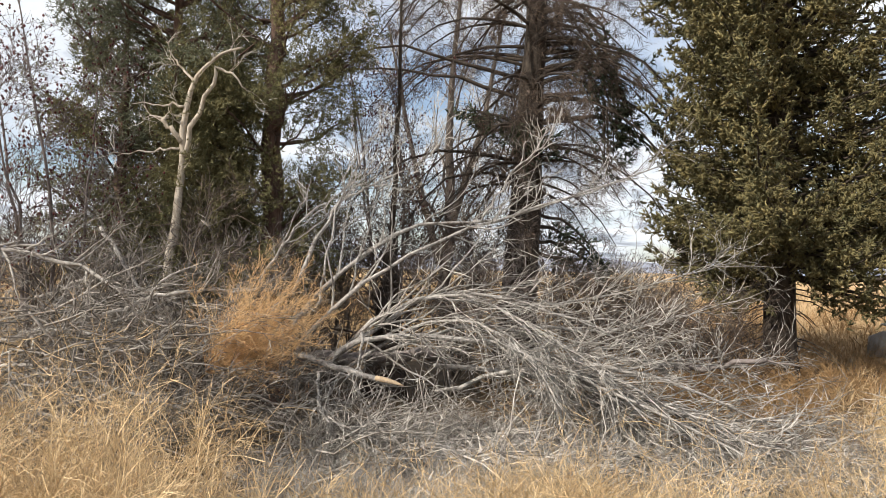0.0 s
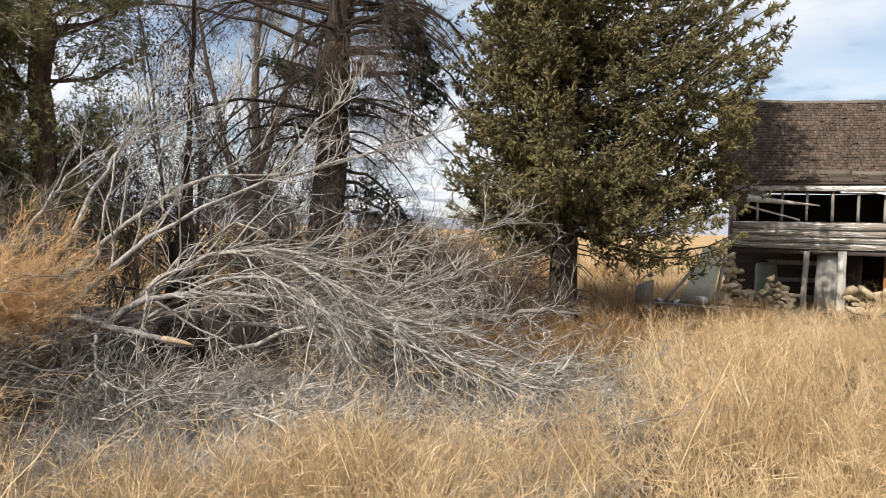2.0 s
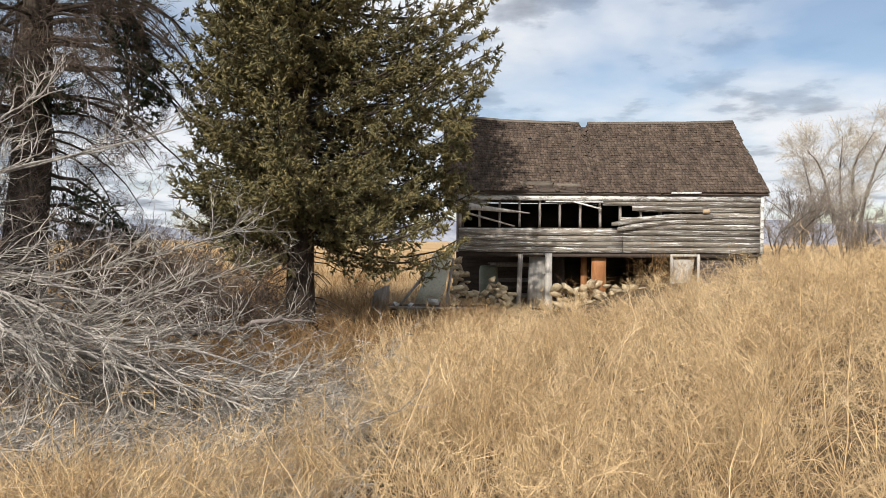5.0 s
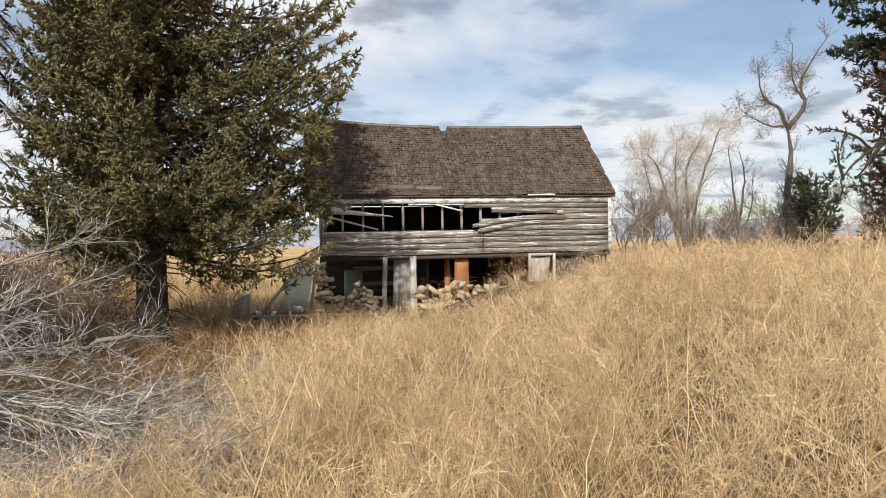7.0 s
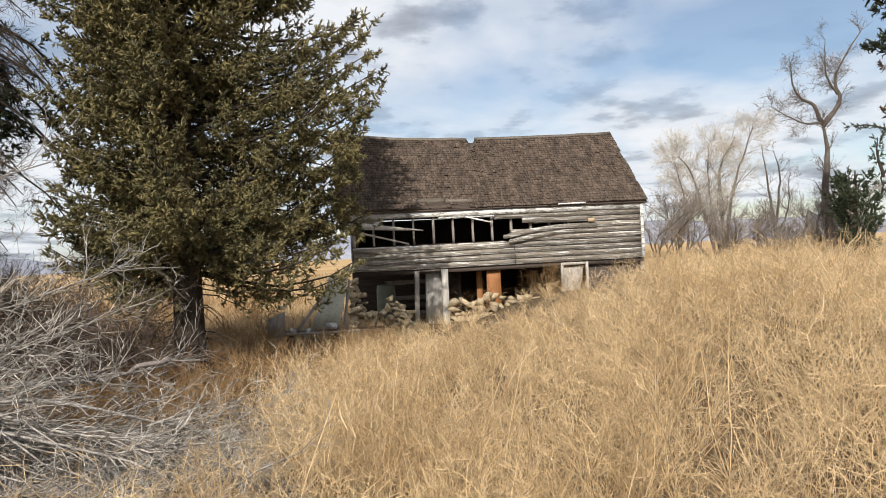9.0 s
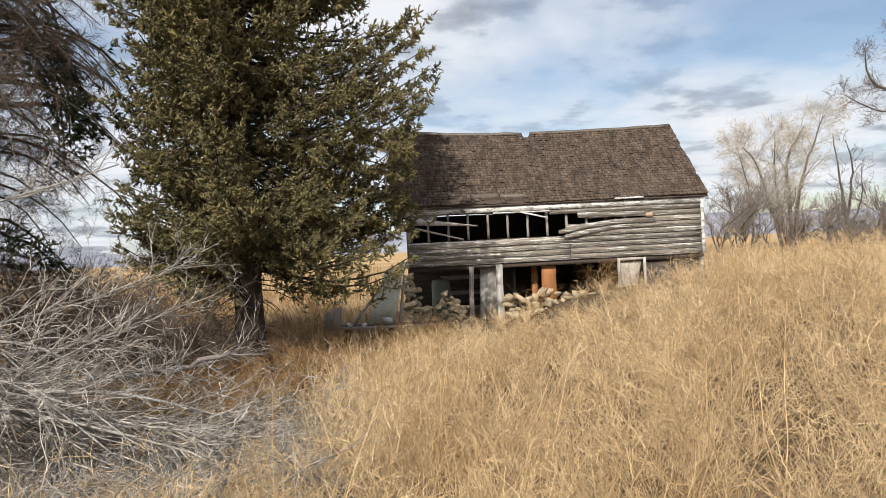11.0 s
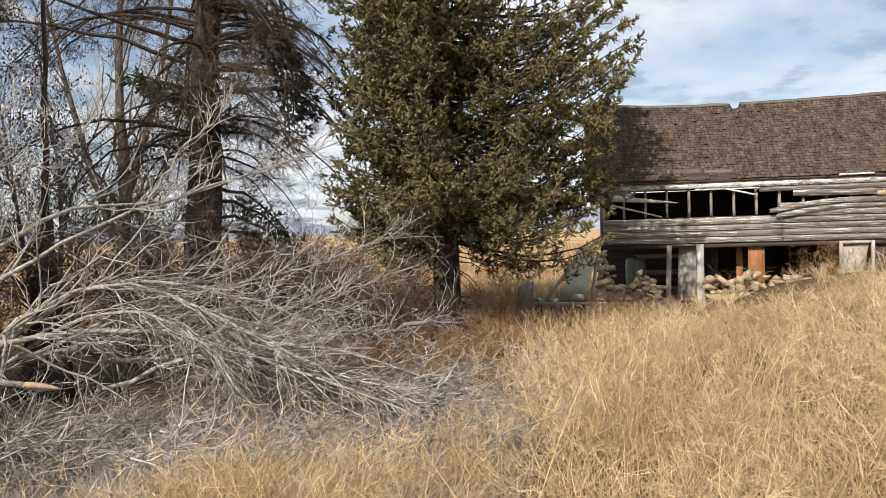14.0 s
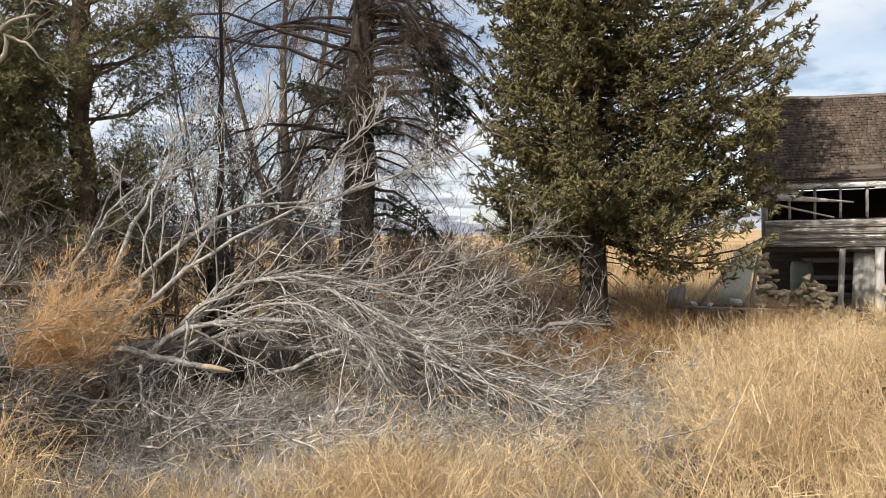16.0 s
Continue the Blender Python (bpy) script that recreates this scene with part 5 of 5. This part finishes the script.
def juniper(base, height, r, reach, seed, label, limbs=46, lean=(0, 0), lo=0.7, mat="juniper"):
    rng = np.random.default_rng(seed)
    base = np.asarray(base, float)
    tree = thing("juniper_tree", tuple(base), label, "tree", "junipers")
    zs = np.linspace(0, height, 18)
    P = base + np.stack([lean[0] * zs / height, lean[1] * zs / height, zs], 1) + rng.normal(size=(18, 3)) * (0.03, 0.03, 0)
    R = r * (1 - zs / height) ** 0.7 + 0.012
    part("trunk", Geo().tubes(P, R * rng.uniform(0.9, 1.1, 18), 12, rng), M["juniper_bark"], tree, smooth=True)
    lines, radii = [], []
    for n in range(limbs):
        z = rng.uniform(lo, min(height * 0.97, 5.8))
        an, L = rng.uniform(0, 2 * np.pi), reach(z) * rng.uniform(0.55, 1.1)
        u = np.linspace(0, 1, 7)[:, None]
        d = np.array((math.cos(an), math.sin(an), rng.uniform(0.0, 0.5)))
        lines.append(base + (lean[0] * z / height, lean[1] * z / height, z) + d * L * u + np.array((0, 0, 0.35)) * L * u**2 + rng.normal(size=(7, 3)) * 0.04 * u)
        radii.append((0.01 + 0.014 * L) * np.linspace(1, 0.25, 7))
    lines, radii = np.array(lines), np.array(radii)
    for a, b in zip(lines, radii):
        part("limb", Geo().tubes(a, b, 5, rng), M["juniper_bark"], tree)
    P1, R1 = sprout(lines, radii, 12, 0.6, rng, 50, 0.05, 0.2, 5, 0.3, 0.4, 0.4, thin=0.003)
    part("branchlet_mass", Geo().tubes(P1, R1, 3, rng), M["browntwig"], tree, kind="stuff")
    P2, R2 = sprout(P1, R1, 6, 0.24, rng, 45, 0.1, 0.2, 3, 0.15, 0.5, 0.3)
    P3, _ = sprout(P2, R2, 4, 0.1, rng, 50, 0.15, 0.1, 2, 0.0, 0.5, 0.2)
    crown = Geo()
    needle_fingers(crown, P3[:, 0], P3[:, 1] - P3[:, 0], rng, 0.09, 8, 0.0125, 0.034, False)
    part("crown", crown, M[mat], tree, kind="stuff")


def build_left_trees():
    juniper((-6.82, 5.2, 0.0), 7.5, 0.15, lambda z: 1.15 * (1 - abs(z - 3.8) / 6), 81, "dark juniper with reddish shaggy bark and sparse foliage", 56, (0.0, 0.0), 1.3)
    juniper((-8.15, 4.7, 0.0), 7.0, 0.1, lambda z: 1.6 * (1 - abs(z - 3.8) / 6), 82, "dense dark green juniper behind the brush pile", 78, (0.1, 0.0), 1.3, "juniper_dark")
    juniper((-7.02, 4.42, 0.0), 3.7, 0.05, lambda z: 0.36, 83, "narrow olive column of juniper foliage beside a dead trunk", 64, (-0.1, 0.1), 0.9)
    juniper((-8.6, 4.3, 0.0), 5.0, 0.1, lambda z: 1.2 * (1 - abs(z - 2.2) / 5), 84, "olive-brown juniper at the edge of the thicket", 44, (0, 0), 0.8)
    bare_tree("dead_juniper", (-6.98, 3.88, 0.0), [
        [(-6.98, 3.88, 0.0), (-6.95, 3.94, 1.64), (-6.89, 3.98, 2.25), (-6.84, 4.0, 2.98), (-6.79, 4.03, 3.4), (-6.72, 4.08, 3.67), (-6.52, 4.22, 3.91), (-6.35, 4.34, 3.98)],
        [(-6.83, 4.02, 2.8), (-6.75, 4.07, 3.2), (-6.6, 4.17, 3.63), (-6.54, 4.22, 3.74), (-6.4, 4.3, 3.66), (-6.3, 4.38, 3.54)],
        [(-6.85, 3.98, 2.95), (-6.98, 3.9, 3.15), (-7.03, 3.87, 3.22), (-7.15, 3.79, 3.24)],
        [(-6.82, 4.02, 3.3), (-6.93, 3.94, 3.36), (-7.06, 3.85, 3.35), (-7.31, 3.68, 3.36)],
        [(-6.86, 4.0, 2.88), (-7.01, 3.9, 2.88), (-7.2, 3.76, 2.85), (-7.48, 3.58, 2.84)],
        [(-6.76, 4.05, 3.6), (-6.93, 3.95, 3.82), (-7.03, 3.88, 4.05)]], [0.055, 0.032, 0.032, 0.018, 0.016, 0.016], 85,
        "bleached dead juniper trunk with bare forked limbs", [(3, 0.4, 40), (3, 0.3, 45), (3, 0.2, 45)], "palebark", "paletwig")
    bare_tree("rose_thicket", (-8.2, 3.2, 0.0), [[(-8.2, 3.2, 0.0), (-8.6, 3.1, 2.0), (-8.9, 2.9, 4.2)], [(-8.2, 3.3, 0.0), (-8.0, 3.2, 2.2), (-8.1, 2.8, 4.6)], [(-8.0, 3.0, 0.0), (-7.6, 2.8, 1.6), (-7.5, 2.4, 3.2)],
              [(-8.4, 2.9, 0.0), (-9.1, 2.5, 2.4), (-9.0, 2.1, 4.4)], [(-8.0, 3.3, 0.0), (-7.7, 3.4, 1.8), (-7.9, 3.6, 3.6)]], 0.03, 86,
              "leafless rose thicket hung with dark dried hips", [(14, 1.2, 45), (8, 0.6, 45), (5, 0.25, 45)], "duskytwig", "duskytwig", 0.08, "bare shrubs", "shrub", 1500)
    bare_tree("rose_thicket", (-6.9, 7.4, 0.0), [[(-6.9, 7.4, 0.0), (-6.7, 7.6, 2.0), (-6.0, 7.7, 3.8)], [(-6.9, 7.5, 0.0), (-7.3, 7.4, 2.4), (-7.6, 7.3, 4.6)], [(-6.8, 7.4, 0.0), (-6.4, 7.2, 2.2), (-6.5, 7.0, 4.2)],
              [(-7.0, 7.4, 0.0), (-6.9, 7.0, 2.6), (-7.2, 6.8, 4.8)]], 0.03, 87,
              "leafless reddish shrub dotted with dark dried berries", [(14, 1.3, 45), (8, 0.6, 45), (5, 0.25, 45)], "duskytwig", "duskytwig", 0.05, "bare shrubs", "shrub", 1300)
    bare_tree("bare_shrub", (-6.5, 3.6, 0.0), [[(-6.5, 3.6, 0.0), (-6.8, 3.5, 1.4), (-7.4, 3.2, 2.4)], [(-6.4, 3.6, 0.0), (-6.2, 3.6, 1.3), (-6.0, 3.8, 2.4)], [(-7.2, 3.0, 0.0), (-7.6, 2.9, 1.4), (-8.2, 2.5, 2.2)]], 0.022, 88,
              "grey leafless shrub tangled under the junipers", [(12, 0.9, 45), (8, 0.5, 45), (5, 0.2, 45)], "greybark", "browntwig", 0.05, "bare shrubs", "shrub")
    rng = np.random.default_rng(95)
    for n, (x, y, h) in enumerate(((-7.7, 5.9, 2.2), (-7.0, 6.4, 2.4), (-6.4, 5.7, 1.8), (-6.9, 4.4, 1.7), (-8.2, 4.9, 2.4), (-5.6, 7.2, 2.0), (-8.8, 3.6, 2.2), (-7.9, 3.9, 1.6), (-6.2, 8.2, 2.2), (-9.4, 6.5, 3.0), (-8.6, 7.6, 3.0), (-3.6, 9.6, 0.9), (-5.0, 8.2, 2.0), (-4.5, 9.0, 1.6), (-6.8, 9.4, 2.6), (-5.3, 6.8, 1.7), (-7.6, 8.6, 2.8), (-5.6, 10.4, 2.4), (-4.2, 10.8, 1.5), (-8.2, 6.4, 2.6), (-3.3, 9.3, 1.1), (-4.0, 9.2, 1.2), (-2.85, 9.1, 0.8), (-4.7, 9.6, 1.3), (-3.7, 10.2, 1.2))):
        L = [[(x, y, 0.0), (x + rng.normal() * 0.2, y + rng.normal() * 0.2, h * 0.5), (x + rng.normal() * 0.55, y + rng.normal() * 0.55, h)] for _ in range(5)]
        bare_tree("bare_shrub", (x, y, 0.0), L, 0.018, 130 + n, "dark leafless undergrowth shrub between the trunks", [(10, 0.9, 45), (7, 0.5, 45), (5, 0.22, 45)], "greybark", "browntwig" if n % 3 else "duskytwig", 0.06, "undergrowth shrubs", "shrub", 0, 0.5, 0.004)
    # two dark trunks behind the pile
    bare_tree("dark_trunk_tree", (-6.06, 6.53, 0.0), [[(-6.08, 6.52, 0.0), (-6.05, 6.54, 1.6), (-6.02, 6.56, 3.6), (-5.98, 6.6, 6.5)], [(-6.1, 6.5, 0.0), (-6.08, 6.52, 0.9), (-6.04, 6.55, 2.1)]], [0.06, 0.32], 89,
              "dark broken dead trunk with fine drooping brown twigs", [(18, 1.3, 70), (8, 0.7, 50), (6, 0.3, 45)], "bark", "browntwig", -0.05, ratio=0.12, thin=0.005)
    base = (-5.74, 9.2, 0.1)
    tree, rng = conifer("dead_spruce", base, 9.5, 0.3, 91, "tall dying spruce with a thick trunk and dead drooping boughs", lambda z: 2.4, 2.9, 0.3, "browntwig", "bark", (19, 7), -0.3, 4, 0.12, 0.0085, 7.0,
                        (0.35, 0.2), 0.1, (6, 9), False, 0.13, 0.2, -0.12, arch=(0.05, -0.5))
    # boughs that still carry dark foliage: hanging ones on the house side, a tuft on the trunk, low sprays
    P = [curve([(-5.5, 9.3, 5.3 + 0.25 * k), (-4.9, 9.7 + 0.1 * k, 5.25 + 0.2 * k), (-4.55, 10.0 + 0.1 * k, 4.5 + 0.1 * k), (-4.45 + 0.08 * k, 10.1, 3.6 + 0.12 * k)], 8, 0.02, rng) for k in range(-3, 4)]
    P += [curve([(-5.5, 9.3, 4.0 + 0.4 * k), (-4.7, 10.0, 4.1 + 0.4 * k), (-4.0, 10.6, 3.6 + 0.4 * k), (-3.7, 10.9, 2.9 + 0.4 * k)], 8, 0.03, rng) for k in range(4)]
    P += [curve([(-5.6, 9.2, 3.3 + 0.2 * k), (-5.3 - 0.25 * k, 8.9, 3.5 + 0.2 * k), (-5.0 - 0.5 * k, 8.7, 3.6 + 0.2 * k)], 8, 0.02, rng) for k in range(0, 4)]
    P += [curve([(-5.6, 9.3, 2.6 - 0.22 * k), (-5.1, 9.7, 2.4 - 0.2 * k), (-4.7 + 0.1 * k, 10.0, 1.9 - 0.2 * k)], 8, 0.02, rng) for k in range(0, 4)]
    P += [curve([(-5.8, 9.1, 4.4 + 0.3 * k), (-7.0, 8.2, 4.75 + 0.3 * k), (-8.2, 7.4, 4.75 + 0.35 * k)], 8, 0.03, rng) for k in range(0, 2)]
    P = np.array(P)
    for a in P:
        part("limb", Geo().tubes(a, np.linspace(0.035, 0.008, 8), 6, rng), M["bark"], tree)
    g, t = Geo(), Geo()
    sprays(g, t, P[:19], rng, 15, 7, 0.25, 0.11, 7, 0.5)
    part("green_foliage", g, M["needle_dark"], tree, "last dark green foliage", "stuff")
    part("stalk_mass", t, M["browntwig"], tree, kind="stuff")
    bare_tree("pale_bare_tree", (-13.0, 17.0, 0.1), [[(-13.0, 17.0, 0.1), (-12.8, 17.2, 3.0), (-12.9, 17.3, 7.0), (-12.4, 17.3, 12.0)], [(-13.0, 17.0, 1.8), (-13.9, 16.8, 5.0), (-14.9, 16.6, 9.5)], [(-12.9, 17.1, 2.4), (-11.8, 17.4, 6.0), (-10.9, 17.6, 10.5)]], [0.22, 0.14, 0.14], 93,
              "tall leafless tree with pale fine twigs", [(12, 3.2, 40), (8, 1.6, 40), (6, 0.8, 40)], "greybark", "paletwig", 0.12, ratio=0.35, thin=0.011)


def build_right_trees():
    bare_tree("bare_tree", (20.95, 26.8, 0.7), [[(20.95, 26.8, 0.7), (20.85, 26.8, 2.4), (20.77, 26.8, 3.83), (20.96, 26.8, 5.31), (20.75, 26.8, 6.55)],
              [(20.8, 26.8, 6.4), (21.25, 26.75, 6.9), (21.6, 26.7, 7.5), (21.4, 26.7, 8.2), (21.65, 26.6, 9.0), (22.5, 26.4, 10.3)],
              [(20.78, 26.8, 6.5), (20.4, 26.85, 7.3), (19.9, 26.9, 7.6), (19.55, 26.9, 8.2), (19.6, 27.0, 9.2)],
              [(20.75, 26.8, 6.5), (20.1, 26.9, 6.5), (19.2, 27.0, 6.9), (18.6, 27.0, 7.3)],
              [(21.5, 26.7, 7.7), (21.1, 26.8, 8.6), (21.2, 26.9, 10.2)]], [0.25, 0.12, 0.09, 0.05, 0.06], 101,
              "tall leafless tree with a crooked dark trunk and a thin crown", [(14, 1.0, 45), (8, 0.65, 48), (5, 0.4, 48)], "greybark", "duskytwig", 0.05, ratio=0.25, thin=0.0075)
    # the pale willow clump and the small dark tree beside it
    bare_tree("willow_tree", (15.9, 26.8, 0.7), [[(15.9, 26.8, 0.7), (15.95, 26.8, 2.3), (15.93, 26.8, 4.6), (16.7, 26.8, 6.0)], [(16.0, 26.8, 0.7), (16.4, 26.9, 3.2), (17.0, 26.9, 5.0), (17.6, 26.9, 6.4)],
              [(15.7, 26.9, 0.7), (15.2, 26.9, 2.9), (14.7, 26.9, 4.6), (14.2, 27.0, 5.3)], [(15.8, 26.7, 0.7), (15.3, 26.6, 3.6), (15.3, 26.5, 5.8)], [(14.2, 26.6, 0.7), (14.3, 26.7, 3.0), (13.9, 26.7, 5.0)]],
              [0.11, 0.09, 0.08, 0.07, 0.06], 103, "leafless willow with a pale haze of fine twigs", [(18, 1.4, 45), (12, 0.9, 45), (9, 0.5, 42)], "greybark", "paletwig", 0.06, ratio=0.3, thin=0.0062)
    bare_tree("bare_tree", (18.3, 26.8, 0.7), [[(18.3, 26.8, 0.7), (18.3, 26.8, 2.4), (18.07, 26.8, 3.9), (17.9, 26.8, 5.6)], [(18.3, 26.8, 2.0), (18.66, 26.8, 4.2), (18.4, 26.8, 5.4)], [(18.35, 26.8, 1.6), (18.9, 26.7, 3.0), (18.9, 26.6, 4.4)]],
              [0.09, 0.06, 0.05], 104, "small crooked leafless tree with a dark trunk", [(8, 0.8, 45), (5, 0.5, 45), (4, 0.3, 45)], "greybark", "duskytwig", 0.1, ratio=0.3, thin=0.0065)
    rng = np.random.default_rng(102)
    for n, (x, y, h) in enumerate(((11.2, 23.0, 2.6), (12.3, 24.0, 3.2), (13.2, 25.4, 3.0), (14.6, 25.0, 2.2), (17.0, 25.4, 2.2), (19.6, 26.2, 3.0), (20.2, 25.6, 2.6), (22.0, 27.2, 3.4), (23.2, 27.5, 3.4), (24.6, 26.6, 3.2), (13.6, 22.4, 1.5), (15.6, 22.6, 1.4), (17.6, 23.0, 1.4), (19.4, 23.6, 1.5))):
        z = 0.7
        L = [[(x, y, z), (x + rng.normal() * 0.3, y, z + h * 0.45), (x + rng.normal() * 0.7, y + rng.normal() * 0.6, z + h * 0.85)] for _ in range(4)]
        bare_tree("bare_shrub", (x, y, z), L, 0.035, 110 + n, "leafless grey-brown shrub beyond the weeds",
                  [(10, 1.0, 32), (7, 0.6, 35), (5, 0.4, 38)], "greybark", "hazytwig", 0.2, "bare shrubs beyond the house", "shrub", 0, 0.3, 0.0065)
    # the conifers at the edge of the yard
    conifer("pine_tree", (16.4, 15.4, 0.7), 7.5, 0.2, 121, "browned juniper-like conifer with drooping rusty boughs", lambda z: 1.75 * max(0.25, 1 - max(0.0, z - 5.2) / 3), 0.5, 0.3, "rustneedle", "bark", (6, 4), -0.1, 4, 0.2, 0.03, 6.5, per=(6, 9), bunch=(12, 5, 0.2, 0.18, 6, 0.5))
    tree, rng = conifer("pine_tree", (16.9, 15.6, 0.7), 13, 0.2, 123, "tall dark green pine standing over the browned boughs", lambda z: 3.2 * max(0.1, 1 - abs(z - 7.0) / 6), 6.1, 0.4, "needle_dark", "bark", (6, 4), 0.0, 4, 0.2, 0.03, 8.6, per=(6, 9), arch=(-0.1, 0.1), bunch=(12, 5, 0.35, 0.22, 8, 0.55))
    # a low forked limb with ragged tufts
    P = np.array([curve([(16.5, 15.5, 4.6), (14.7, 15.5, 4.0), (13.75, 15.5, 3.2), (13.6, 15.5, 2.6)], 8, 0.03, rng), curve([(14.6, 15.5, 3.9), (14.0, 15.5, 4.3), (12.95, 15.5, 4.4)], 8, 0.03, rng), curve([(13.7, 15.5, 3.1), (13.55, 15.5, 3.6), (13.6, 15.5, 4.1)], 8, 0.03, rng), curve([(15.0, 15.5, 4.1), (14.2, 15.4, 3.3), (14.2, 15.3, 2.6)], 8, 0.03, rng)])
    for a in P:
        part("limb", Geo().tubes(a, np.linspace(0.05, 0.012, 8), 6, rng), M["bark"], tree)
    g, t = Geo(), Geo()
    sprays(g, t, P, rng, 12, 3, 0.35, 0.13, 6, 0.3)
    part("tuft_mass", g, M["needle_dark"], tree, kind="stuff")
    part("stalk_mass", t, M["browntwig"], tree, kind="stuff")
    conifer("pine_tree", (13.0, 15.6, 0.7), 2.6, 0.05, 122, "small dark green pine among bare shrubs", lambda z: 0.62 * max(0.3, 1 - abs(z - 1.6) / 2), 0.6, 0.26, "needle_dark", "bark", (4, 4), 0.1, 4, 0.2, 0.028, per=(4, 7), arch=(0.1, 0.3), bunch=(8, 3, 0.3, 0.15, 8, 0.28))


build_weeds()
build_field_grass()
build_tumbleweed()
build_pile()
build_spruce()
build_left_trees()
build_right_trees()
